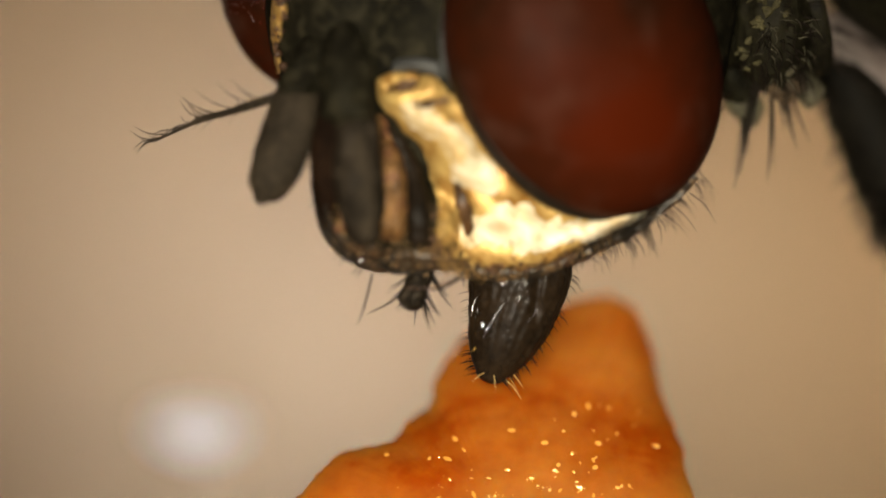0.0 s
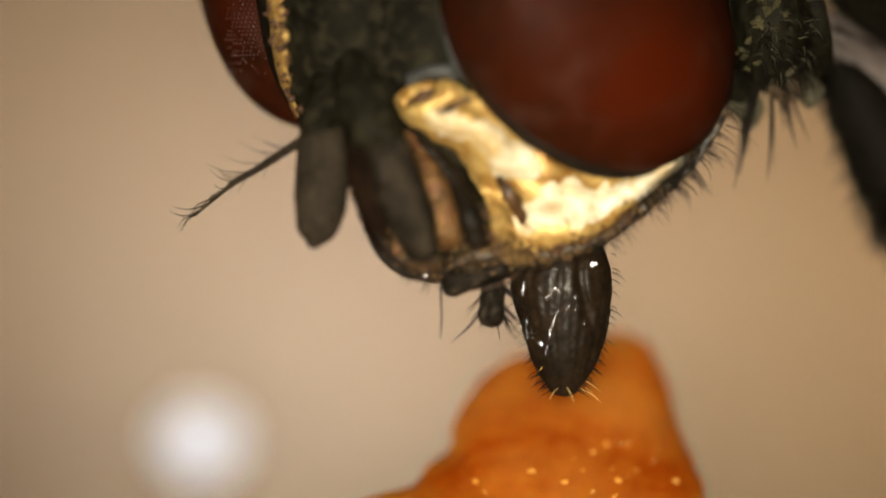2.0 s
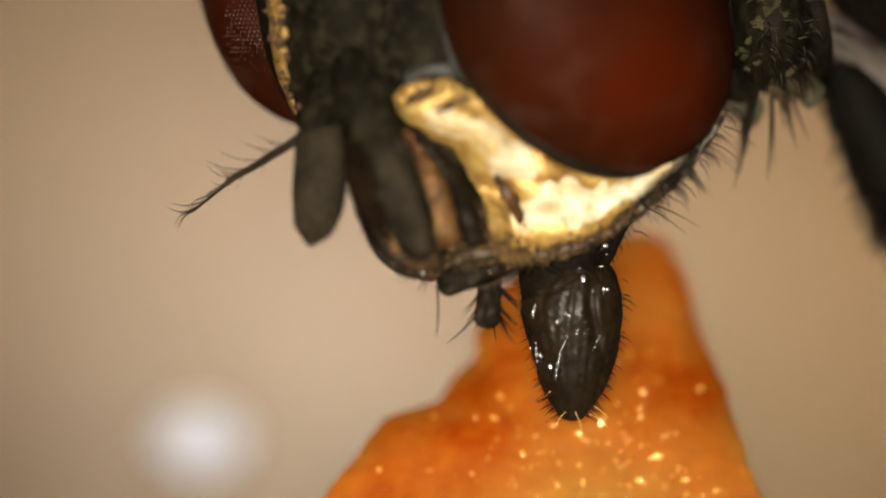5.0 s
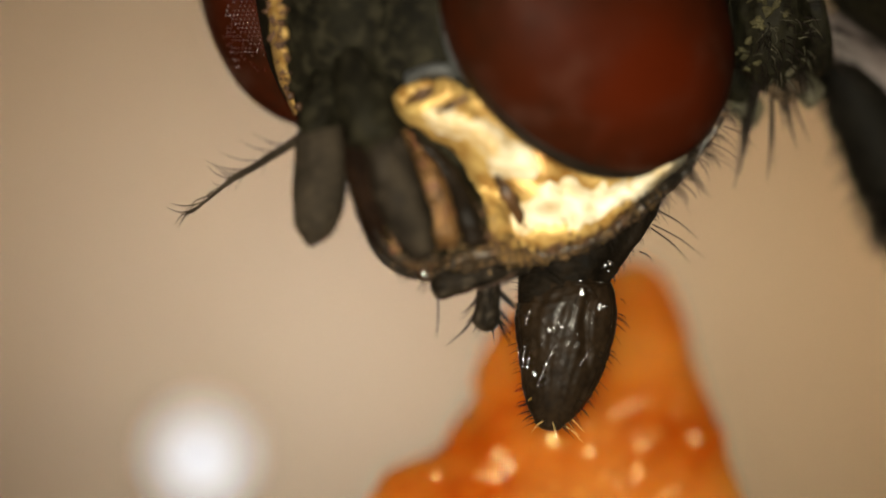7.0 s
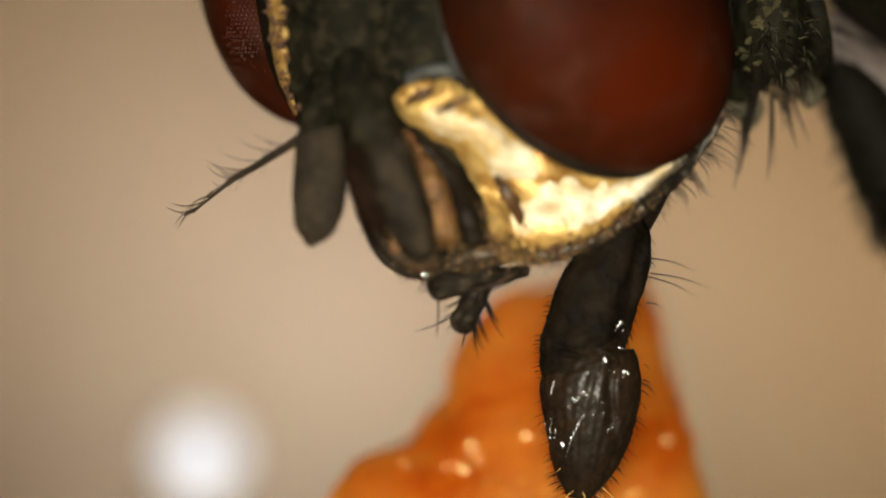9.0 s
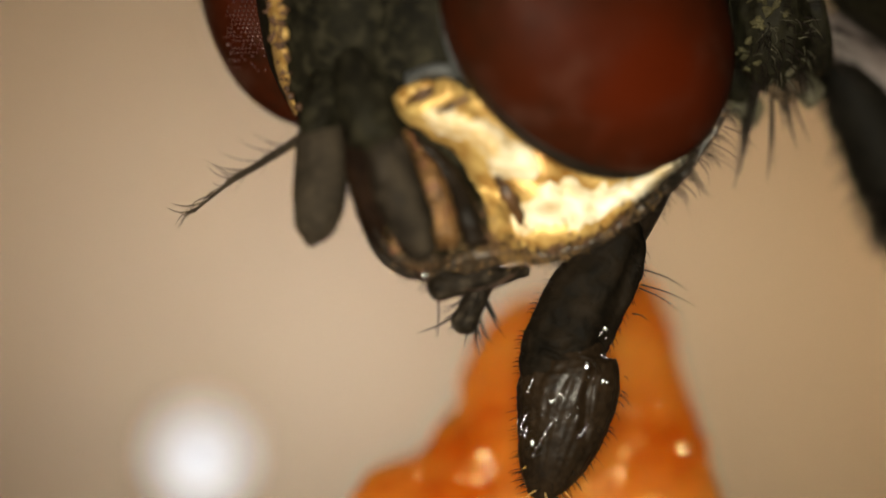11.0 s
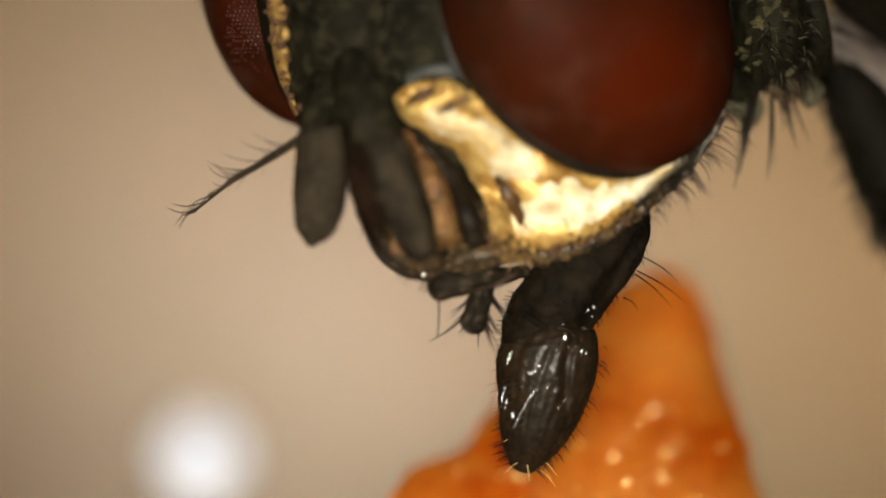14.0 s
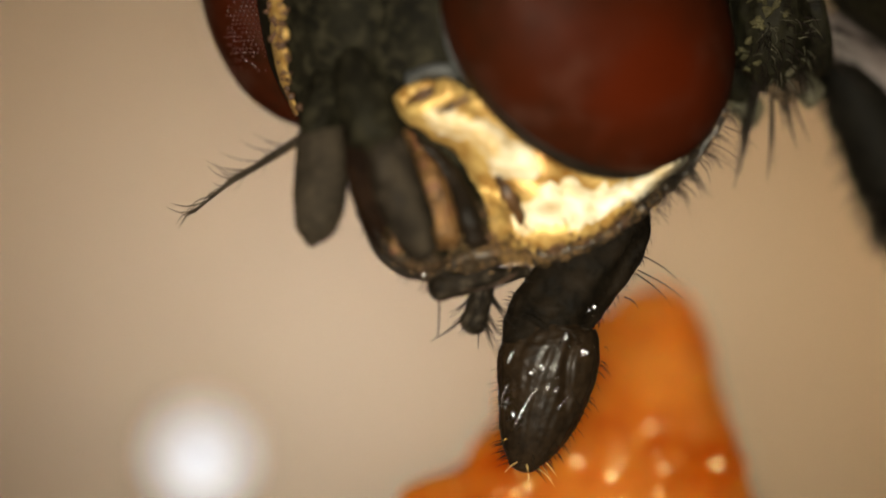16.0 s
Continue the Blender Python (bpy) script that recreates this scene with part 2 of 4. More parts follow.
        rim = [i * row for i in range(n + 1)] + [n * row + j for j in range(1, row)] + [i * row + nv for i in range(n - 1, -1, -1)] + [j for j in range(nv - 1, 0, -1)]
        for a, b in zip(rim, rim[1:] + rim[:1]):
            self.f.append((base + a, base + b, base + m + b, base + m + a))
        return self


def spline(pts, radii, steps):
    """Catmull-Rom through pts, with the radii carried along."""
    P, R_ = [], []
    n = len(pts)
    for i in range(n - 1):
        p0, p1, p2, p3 = pts[max(i - 1, 0)], pts[i], pts[i + 1], pts[min(i + 2, n - 1)]
        r0, r1, r2, r3 = radii[max(i - 1, 0)], radii[i], radii[i + 1], radii[min(i + 2, n - 1)]
        for k in range(steps):
            t = k / steps
            c = (-0.5 * t + t * t - 0.5 * t ** 3, 1 - 2.5 * t * t + 1.5 * t ** 3, 0.5 * t + 2 * t * t - 1.5 * t ** 3, -0.5 * t * t + 0.5 * t ** 3)
            P.append(p0 * c[0] + p1 * c[1] + p2 * c[2] + p3 * c[3])
            R_.append(max(1e-4, r0 * c[0] + r1 * c[1] + r2 * c[2] + r3 * c[3]))
    P.append(pts[-1].copy())
    R_.append(radii[-1])
    return P, R_


def lumpy(b, amount, size):
    """Gives a mesh an uneven skin: shifts its vertices by a coarse and a fine noise."""
    for i, v in enumerate(b.v):
        b.v[i] = v + noise.noise_vector(v / size) * amount + noise.noise_vector(v / (size * 0.35)) * amount * 0.4
    return b


def flake(b, g, p, r, long=1.8, spread=0.04, thin=0.045, pitch=0.0):
    """A small flat wet spot that faces the key lamp, more or less."""
    n = Matrix.Rotation(radians(-pitch), 3, "X") @ (HALF + Vector((g.gauss(0, spread), 0, g.gauss(0, spread)))).normalized()
    turn = n.to_track_quat("Z", "X").to_matrix() @ Matrix.Rotation(g.uniform(0, 6), 3, "Z")
    b.ellipsoid(p + n * 0.002, (r * g.uniform(1.0, long), r * g.uniform(0.6, 1.0), thin * r), turn, 6, 9)


HALF = (Vector(KEY_AT).normalized() + Vector((0, -1, 0))).normalized()
ORIGIN = {}


def part(name, b, material, parent=None, origin=None, label="", smooth=True, extra=None):
    """Links what b holds as one mesh object under parent, with its origin (mm) at a place of the rest pose."""
    o = Vector(origin) if origin is not None else (ORIGIN[parent.name].copy() if parent else Vector())
    me = bpy.data.meshes.new(name)
    me.from_pydata([tuple((p - o) * MM) for p in b.v], [], b.f)
    me.materials.append(material)
    if extra:
        first, second = extra
        me.materials.append(second)
        me.polygons.foreach_set("material_index", [0 if i < first else 1 for i in range(len(me.polygons))])
    me.polygons.foreach_set("use_smooth", [smooth] * len(me.polygons))
    me.update()
    ob = new(name, me)
    ORIGIN[ob.name] = o
    if parent:
        ob.parent = parent
        ob.location = (o - ORIGIN[parent.name]) * MM
    else:
        ob.location = o * MM
    if label:
        tagged(ob, label)
    return ob


# Swellings of the head: centre (grid units and depth in mm) and half axes (grid units, mm, grid units).
SWELL = (
    ((905, 0, 0.05), (385, 0.56, 440)),
    ((625, -40, 0.05), (172, 0.50, 300)),
    ((738, 372, -0.12), (96, 0.42, 120)),
    ((820, 395, -0.10), (95, 0.36, 78)),
)


def front(x, y):
    """Depth of the front of the head at a grid place."""
    best = -0.22 if x > 640 else 0.3
    for (cx, cy, cd), (sx, sd, sz) in SWELL:
        q = 1 - ((x - cx) / sx) ** 2 - ((y - cy) / sz) ** 2
        if q > 0:
            best = min(best, cd - sd * math.sqrt(q))
    return best


# ---- the place ----
GROUND = -4.2
card = part("backdrop", Build().box((-45, 9.0, GROUND), (45, 9.8, 40)), BEIGE, smooth=False)
tagged(card, "plain beige card standing behind the fly", "backdrop", kind="structure")
ground = part("ground", Build().box((-130, -170, GROUND - 3), (130, 130, GROUND)), TABLE, smooth=False)
tagged(ground, "beige table top under the fly", "table top", kind="structure")
for wname, lo, hi in (("wall_north", (-130, 130, GROUND), (130, 134, 130)), ("wall_south", (-130, -174, GROUND), (130, -170, 130)),
                      ("wall_west", (-134, -170, GROUND), (-130, 130, 130)), ("wall_east", (130, -170, GROUND), (134, 130, 130))):
    tagged(part(wname, Build().box(lo, hi), WALLM, smooth=False), "plain warm white wall of the light tent", "wall", kind="structure")
tagged(part("ceiling", Build().box((-130, -170, 130), (130, 130, 134)), WALLM, smooth=False), "plain warm white top of the light tent", "ceiling", kind="structure")

# added glowing disc for a bright spot on the card, far out of focus
GLOW_AT = at(354, 806, 4.5)
lamp = part("glow_spot", Build().tube([GLOW_AT + Vector((0, 4.45, 0)), GLOW_AT + Vector((0, 0.5, 0))], [0.04, 0.04], 20, side=Vector((0, 0, 1)), steps=2), HOUSING, origin=GLOW_AT)
tagged(lamp, "added glowing disc on an arm, for a bright spot before the beige card", "lamp")
glow_head = part("glow_head", Build().tube([GLOW_AT + Vector((0, 0.12, 0)), GLOW_AT + Vector((0, 0.09, 0)), GLOW_AT + Vector((0, 0.06, 0))], [0.03, 0.06, 0.1], 24, side=Vector((0, 0, 1)), steps=5), HOUSING, lamp, GLOW_AT)
part("lens", Build().ellipsoid(GLOW_AT + Vector((0, -0.01, 0)), (0.24, 0.05, 0.24), rings=16, sides=28), SPOTGLOW, glow_head, label="warm white glowing disc")
part("glow_middle", Build().ellipsoid(GLOW_AT + Vector((0, -0.045, 0)), (0.175, 0.03, 0.175), rings=12, sides=24), SPOTCORE, glow_head, label="bright middle of the glowing disc")
part("glow_halo", Build().ellipsoid(GLOW_AT + Vector((0, 0.05, 0)), (0.29, 0.02, 0.29), rings=16, sides=32), SPOTHALO, glow_head, label="faint halo of the glowing disc")

# ---- the fly ----
fly = new("fly")
ORIGIN["fly"] = Vector((2.1, 0.9, GROUND))
fly.location = ORIGIN["fly"] * MM
tagged(fly, "red-eyed fly with golden cheeks licking orange fruit", "fly")
NECK = Vector(((1330 - 784) * U, 0.5, (441 - 60) * U))


def head_shape():
    b = Build()
    for i, ((cx, cy, cd), (sx, sd, sz)) in enumerate(SWELL):
        c = at(cx, cy, cd)
        b.ellipsoid(c, (sx * U, sd, sz * U), rings=48, sides=72,
                    wob=lambda u, i=i: 1 + 0.012 * noise.noise(u * 6 + Vector((i, 0, 0))) + 0.006 * noise.noise(u * 19))
    return b


head = part("head", head_shape(), DARK, fly, NECK, "dark grey head capsule with mottled dusting")


def eye(cx, cy, cd, sx, sd, sz, tilt, yaw=0):
    turn = Matrix.Rotation(radians(yaw), 3, "Z") @ Matrix.Rotation(radians(tilt), 3, "Y")
    return Build().ellipsoid(at(cx, cy, cd), (sx * U, sd, sz * U), turn, 64, 96)


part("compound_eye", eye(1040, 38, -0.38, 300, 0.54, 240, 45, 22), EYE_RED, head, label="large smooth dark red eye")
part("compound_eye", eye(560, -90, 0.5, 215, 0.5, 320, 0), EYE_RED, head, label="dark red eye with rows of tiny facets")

# dark rim round the foot of the near eye, broadened below to paint the shadow
turn = Matrix.Rotation(radians(22), 3, "Z") @ Matrix.Rotation(radians(45), 3, "Y")
ring, thick = [], []
for k in range(61):
    a = 2 * math.pi * k / 60
    low = math.exp(-((((a + 1.02 + math.pi) % (2 * math.pi)) - math.pi) / 0.62) ** 2)
    q = 0.985 - 0.022 * low
    ring.append(at(1040, 38, -0.38) + turn @ Vector((300 * U * q * math.cos(a), -0.03 - 0.06 * low, 240 * U * q * math.sin(a))))
    thick.append(0.012 + 0.042 * low)
part("eye_rim", Build().tube(ring, thick, 12, steps=2), SOFTBLACK, head, label="dark rim of the eye, broad below to paint the shadow")
limb = [at(1040, 38, -0.38) + turn @ Vector((300 * U * 1.012 * math.cos(a), 0.02, 240 * U * 1.012 * math.sin(a))) for a in [-0.30 + 0.07 * k for k in range(14)]]
part("orbit", Build().tube(limb, [0.004] + [0.010] * 12 + [0.004], 8, steps=2), SILVER, head, label="thin pale line behind the eye")

# rows of lenses on the eye that is seen edge-on
facets = Build()
c0 = at(560, -90, 0.5)
for i in range(-46, 47):
    for j in range(-34, 35):
        a, h = (j + 0.5 * (i % 2)) * 0.052, i * 0.026
        if abs(a) > 1.5 or abs(h) > 1.2:
            continue
        u = Vector((-math.sin(a) * math.cos(h), -math.cos(a) * math.cos(h), math.sin(h)))
        p = c0 + Vector((u.x * 215 * U, u.y * 0.5, u.z * 320 * U))
        if p.z > 1.55 or p.x > -0.80 or abs(noise.noise(p * 37)) * 2.2 > (p.z - 0.93) / 0.16 or abs(noise.noise(p * 41)) * 2.2 > (p.x + 1.17) / 0.10:
            continue
        facets.ellipsoid(p, (0.0085, 0.0085, 0.0085), None, 5, 8)
tagged(part("eye_lens", facets, LENS, head, label="hexagonal rows of tiny glossy lenses"), kind="stuff")

gena_top = [(702, 160), (736, 142), (800, 137), (852, 162), (905, 205), (975, 255), (1050, 295), (1130, 290), (1200, 258), (1265, 190)]
gena_low = [(690, 178), (718, 222), (788, 262), (830, 320), (860, 386), (880, 436), (960, 452), (1050, 428), (1140, 350), (1280, 215)]
GROOVES = ((878, 312, 925, 392, 20, 0.06), (724, 180, 768, 156, 13, 0.045), (770, 202, 828, 170, 12, 0.04), (836, 190, 880, 226, 14, 0.025), (905, 300, 960, 330, 12, 0.02))
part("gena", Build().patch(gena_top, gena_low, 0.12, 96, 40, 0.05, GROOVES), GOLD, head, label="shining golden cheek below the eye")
# paler inner plates paint the white highlight of the cheek as colour
part("gena_highlight", Build().patch([(710, 174), (782, 166), (850, 190), (905, 226), (988, 282)], [(730, 224), (800, 258), (853, 306), (900, 342), (990, 345)], 0.132, 60, 20, 0.06), PALE, head, label="pale gold plate, a painted highlight of the cheek")
part("gena_highlight", Build().patch([(918, 330), (990, 292), (1060, 308), (1130, 300), (1215, 258)], [(876, 424), (945, 441), (1020, 429), (1090, 390), (1224, 284)], 0.135, 60, 20, 0.06), PALE, head, label="pale gold plate, a painted highlight of the cheek")
# raised brown tubes paint the shade of the cheek's creases
for x0, y0, x1, y1, r, proud in ((880, 314, 924, 392, 0.042, 0.112), (722, 182, 766, 157, 0.034, 0.12), (772, 201, 828, 172, 0.022, 0.135)):
    ends = [at(x, y, front(x, y) - proud) for x, y in ((x0, y0), ((x0 + x1) / 2 + 3, (y0 + y1) / 2), (x1, y1))]
    part("crease_shade", lumpy(Build().tube(ends, [r * 0.4, r, r * 0.5], 12, 0.8, steps=10, blunt=0.8), 0.012, 0.05), BROWN, head)
part("facial_ridge", Build().patch([(706, 230), (732, 292), (752, 344), (764, 396), (766, 446)], [(724, 222), (772, 278), (802, 332), (816, 396), (812, 446)], 0.10, 80, 16, 0.06, ((760, 300, 790, 440, 6, 0.03),)), STRIP, head, label="mottled brown gold strip beside the antenna")
part("orbit", Build().patch([(468, -30), (476, 60), (492, 140), (522, 205)], [(512, -30), (514, 60), (516, 140), (530, 205)], 0.05, 40, 10, 0.06, tuple((488 + 4 * k, 12 * k * 1.6, 512, 12 * k * 1.6 + 6, 6, 0.05) for k in range(0, 9, 2))), GOLD, head, label="narrow golden rim of the eye")
part("parafacial", Build().patch([(716, 128), (756, 112), (806, 108)], [(716, 158), (760, 142), (816, 144)], 0.06, 40, 12, 0.05), SILVER, head, label="olive grey dusting above the cheek")
part("parafacial", Build().patch([(776, 20), (786, 80), (806, 125), (846, 172)], [(788, 20), (798, 76), (818, 122), (858, 170)], 0.05, 50, 10, 0.03), SILVER, head, label="silvery strip along the eye")

mottle, g = Build(), random.Random(88)
for i in range(46):
    k = g.random()
    x, y = 470 + 52 * k ** 2 + g.uniform(0, 44) * (1 - 0.75 * k), -20 + 215 * k
    mottle.ellipsoid(at(x, y, front(x, y) - 0.045), (g.uniform(0.008, 0.022), 0.016, g.uniform(0.008, 0.024)), Matrix.Rotation(g.uniform(0, 3), 3, "Y"), 6, 9)
for i in range(420):
    x, y = g.uniform(836, 1120), g.uniform(330, 452)
    low = y - (448 - 0.0016 * max(0, x - 960) ** 2 - 0.1 * max(0, x - 960))
    if low > 4 or g.random() > math.exp(low / 14.0) + 0.9 * math.exp(-((x - 858) / 22) ** 2) * (y > 360):
        continue
    p = at(x, y, front(x, y) - 0.118 - 0.03 * g.random() + 0.07 * (x < 870))
    turn = Matrix.Rotation(g.uniform(-0.5, 0.5), 3, "X") @ Matrix.Rotation(g.uniform(0, 3), 3, "Y")
    mottle.ellipsoid(p, (g.uniform(0.006, 0.020), 0.012, g.uniform(0.005, 0.012)), turn, 5, 8)
tagged(part("mottle", mottle, RIDGE, head, label="brown mottling of the golden cheek"), kind="stuff")

# lower rim of the cheek, brown, with a fringe of bristles
rim_xy = [(800, 470), (870, 452), (945, 458), (1050, 432), (1146, 364), (1223, 294), (1290, 196)]
rim_pts = [at(x, y - 4, front(x, y - 20) + 0.01) for x, y in rim_xy]
part("cheek_rim", lumpy(Build().tube(rim_pts, [0.03, 0.035, 0.036, 0.036, 0.034, 0.03, 0.02], 12, steps=14), 0.02, 0.06), FACE, head, label="brown lower rim of the cheek")
rng = random.Random(4)
fringe = Build()
P, _ = spline(rim_pts, [0] * len(rim_pts), 40)
for i in range(210):
    q = rng.random() ** 0.75
    p = P[int(q * (len(P) - 1))] + Vector((rng.uniform(-0.03, 0.03), rng.uniform(-0.1, 0.15), rng.uniform(-0.05, 0.07)))
    ln = rng.uniform(0.03, 0.08) + 0.19 * q * q * rng.random() ** 1.4
    way = Vector((0.1 + 0.75 * q + rng.uniform(-0.4, 0.4), rng.uniform(-0.5, 0.4), -1 + 0.3 * q)).normalized()
    fringe.hair(p, p + way * ln, rng.uniform(0.0020, 0.0036), Vector((rng.uniform(-0.018, 0.018), 0, rng.uniform(0, 0.025))))
pile, gilt = Build(), Build()
for i in range(900):
    q = 0.22 + 0.78 * rng.random()
    up = rng.uniform(-0.03, 0.12)
    p = P[int(q * 0.85 * (len(P) - 1))] + Vector((rng.uniform(-0.03, 0.03), rng.uniform(-0.10, 0.0), up))
    way = Vector((rng.uniform(-0.7, 0.8), rng.uniform(-0.8, -0.1), -1)).normalized()
    (gilt if up > 0.035 and rng.random() < 0.75 - q else pile if rng.random() < 0.9 - q else fringe).hair(p, p + way * rng.uniform(0.025, 0.06), rng.uniform(0.003, 0.005), Vector((rng.uniform(-0.012, 0.012), 0, 0.006)))
tagged(part("gold_fuzz", gilt, GOLD, head, label="short golden pile along the cheek edge"), kind="stuff")
tagged(part("rim_fuzz", pile, BRONZE, head, label="short brown pile along the cheek rim"), kind="stuff")
tagged(part("fringe", fringe, HAIR, head, label="fringe of short black bristles"), kind="stuff")


def antenna(pts, radii, flat):
    return lumpy(Build().tube(pts, radii, 32, flat, steps=10, blunt=0.5), 0.014, 0.10)


part("antenna", antenna([at(572, 190, -0.3), at(570, 260, -0.42), at(566, 350, -0.45), at(556, 406, -0.45), at(551, 428, -0.45)], [0.10, 0.135, 0.142, 0.108, 0.05], 0.7), ANT, head)
part("antenna", antenna([at(668, 215, -0.60), at(694, 300, -0.66), at(724, 390, -0.68), at(748, 446, -0.62)], [0.10, 0.118, 0.118, 0.085], 0.6), ANT_DARK, head)
plate = Build().tube([at(634, 205, -0.42), at(642, 290, -0.46), at(660, 372, -0.44), at(688, 440, -0.36)], [0.07, 0.098, 0.088, 0.05], 24, 0.7, steps=10, blunt=0.6)
part("frontal_plate", lumpy(plate, 0.012, 0.09), PLATE, head, label="dark reddish brown plate beside the antenna")
part("pedicel", lumpy(Build().tube([at(590, 120, -0.25), at(578, 180, -0.36), at(570, 225, -0.4)], [0.07, 0.12, 0.12], 28, 0.8, blunt=0.6), 0.03, 0.08), DARK, head)
part("pedicel", lumpy(Build().tube([at(620, 110, -0.45), at(640, 170, -0.6), at(662, 235, -0.66)], [0.09, 0.14, 0.13], 28, 0.8, blunt=0.6), 0.03, 0.08), DARK, head)


def arista(pts, r):
    b = Build()
    P, _ = spline(pts, r, 10)
    g = random.Random(9)
    for i, p in enumerate(P[3:]):
        k = i / len(P)
        for s in (-1, 1):
            if g.random() < 0.25:
                continue
            way = Vector((-1.0 + g.uniform(-0.2, 0.2), g.uniform(-0.3, 0.3), -0.34 + s * g.uniform(0.30, 0.85))).normalized()
            b.hair(p, p + way * (0.24 - 0.11 * k) * g.uniform(0.4, 1.25), 0.0036, Vector((-0.01, 0, -0.02 * s)))
    return b


ARISTA = ([at(528, 248, -0.3), at(470, 285, -0.2), at(405, 325, -0.1), at(345, 375, -0.02)], [0.026, 0.020, 0.012, 0.004])
part("arista", Build().tube(*ARISTA, 8, steps=8), ANT, head, label="dark bristle of the antenna")
tagged(part("arista_hair", arista(*ARISTA), ANT, head, label="fine feathering of the bristle"), kind="stuff")

# vibrissae: long curved bristles round the mouth
vib = Build().tube([at(640, 385, -0.3), at(668, 445, -0.34), at(715, 485, -0.34), at(752, 496, -0.3)], [0.014, 0.018, 0.015, 0.004], 8)
part("vibrissa", vib, HAIR, head)
vib = Build().tube([at(935, 468, -0.28), at(890, 498, -0.32), at(850, 512, -0.33), at(822, 514, -0.32)], [0.005, 0.0045, 0.0035, 0.0015], 6)
part("vibrissa", vib, RIDGE, head)
vib = Build().tube([at(930, 468, -0.3), at(905, 495, -0.34), at(870, 512, -0.34)], [0.008, 0.008, 0.003], 6)
part("vibrissa", vib, HAIR, head)
vib = Build().tube([at(776, 505, -0.2), at(777, 560, -0.2), at(774, 598, -0.2)], [0.006, 0.005, 0.002], 6)
part("vibrissa", vib, HAIR, head)
part("mouth_margin", Build().patch([(664, 396), (700, 440), (752, 452), (810, 446), (890, 440)], [(672, 430), (706, 474), (756, 500), (820, 492), (902, 466)], 0.10, 80, 24, 0.09, ((750, 470, 752, 500, 8, 0.05), (800, 450, 812, 492, 10, 0.05), (846, 446, 852, 484, 9, 0.05))), FACE, head, label="brown uneven edge of the mouth")
part("clypeus", lumpy(Build().ellipsoid(at(702, 428, front(702, 428) + 0.0), (0.035, 0.045, 0.065)), 0.02, 0.05), STRIP, head, label="golden brown bulge above the mouth")
# dark groove between the ridge and the cheek, ending in a knob
gro = [at(x, y, front(x, y) - 0.055) for x, y in ((740, 246), (774, 282), (806, 328), (828, 380), (840, 422))]
part("groove", lumpy(Build().tube(gro, [0.018, 0.042, 0.056, 0.060, 0.064], 14, 0.8, steps=10, blunt=0.8), 0.014, 0.06), SOFTBLACK, head, label="dark groove beside the golden cheek")
# pale keel of the nearer antenna
keel = [at(690, 268, -0.715), at(708, 320, -0.725), at(732, 385, -0.735), at(752, 440, -0.69)]
part("antenna_keel", lumpy(Build().tube(keel, [0.020, 0.050, 0.062, 0.040], 14, 0.5, steps=10, blunt=0.8), 0.014, 0.06), ANT, head, label="paler brown keel of the antenna")
for pts in (((646, 388), (664, 440), (704, 478), (744, 488)), ((662, 402), (684, 448), (716, 474), (740, 480)), ((690, 470), (716, 484), (752, 486)), ((770, 480), (808, 492), (846, 484), (884, 468))):
    part("vibrissa", Build().tube([at(x, y, front(x, y) - 0.10) for x, y in pts], [0.006] + [0.010] * (len(pts) - 2) + [0.004], 8, steps=8), HAIR, head)
spines, g = Build(), random.Random(16)
for k in range(26):
    x, y = g.choice(((650, 398), (640, 380), (668, 440), (690, 462), (722, 482), (756, 494), (800, 486), (862, 470)))
    p = at(x + g.gauss(0, 7), y + g.gauss(0, 5), front(x, y) - 0.03)
    spines.hair(p, p + Vector((g.uniform(-0.7, 0.2), g.uniform(-0.4, 0.1), -1)).normalized() * g.uniform(0.03, 0.08), 0.004, Vector((0.006, 0, 0)))
tagged(part("short_spine", spines, HAIR, head, label="short black spines round the mouth"), kind="stuff")
dust, wet, g = Build(), Build(), random.Random(15)
for i in range(180):
    x, y = g.uniform(672, 905), g.uniform(405, 486)
    if noise.noise(Vector((x * 0.03, y * 0.03, 2))) < g.uniform(-0.5, 0.3):
        continue
    b = wet if g.random() < 0.10 else dust
    flake(b, g, at(x, y, front(x, y) - 0.07), g.uniform(0.003, 0.007), 1.8, 0.25)
flake(wet, g, at(750, 486, front(752, 484) - 0.09), 0.008, 1.8, 0.02)
tagged(part("dusting", dust, BRONZE, head, label="golden brown dusting of the lower face"), kind="stuff")
tagged(part("wet_spots", wet, GLINT, head, label="wet glints round the mouth"), kind="stuff")


def bristly(name, pts, radii, count, length, seed, lo, label):
    """A finger-like palp with stiff bristles of its own."""
    ob = part(name, lumpy(Build().tube(pts, radii, 22, steps=10, blunt=0.8), 0.008, 0.08), ANT_DARK, fly, pts[0], label)
    P, Rr = spline(pts, radii, 12)
    g = random.Random(seed)
    for i in range(count):
        j = int((lo + (1 - lo) * g.random()) * (len(P) - 1))
        t = (P[min(j + 1, len(P) - 1)] - P[max(j - 1, 0)]).normalized()
        q = g.uniform(0, 2 * math.pi)
        out = (Vector((1, 0, 0)) * math.cos(q) + Vector((0, 1, 0)) * math.sin(q) * 0.6 + t * 0.9).normalized()
        p = P[j] + Vector((math.cos(q), math.sin(q), 0)) * Rr[j] * 0.9
        part("bristle", Build().hair(p, p + out * length * g.uniform(0.5, 1.4), 0.0055, Vector((0, 0, -0.012))), HAIR, ob)
    return ob


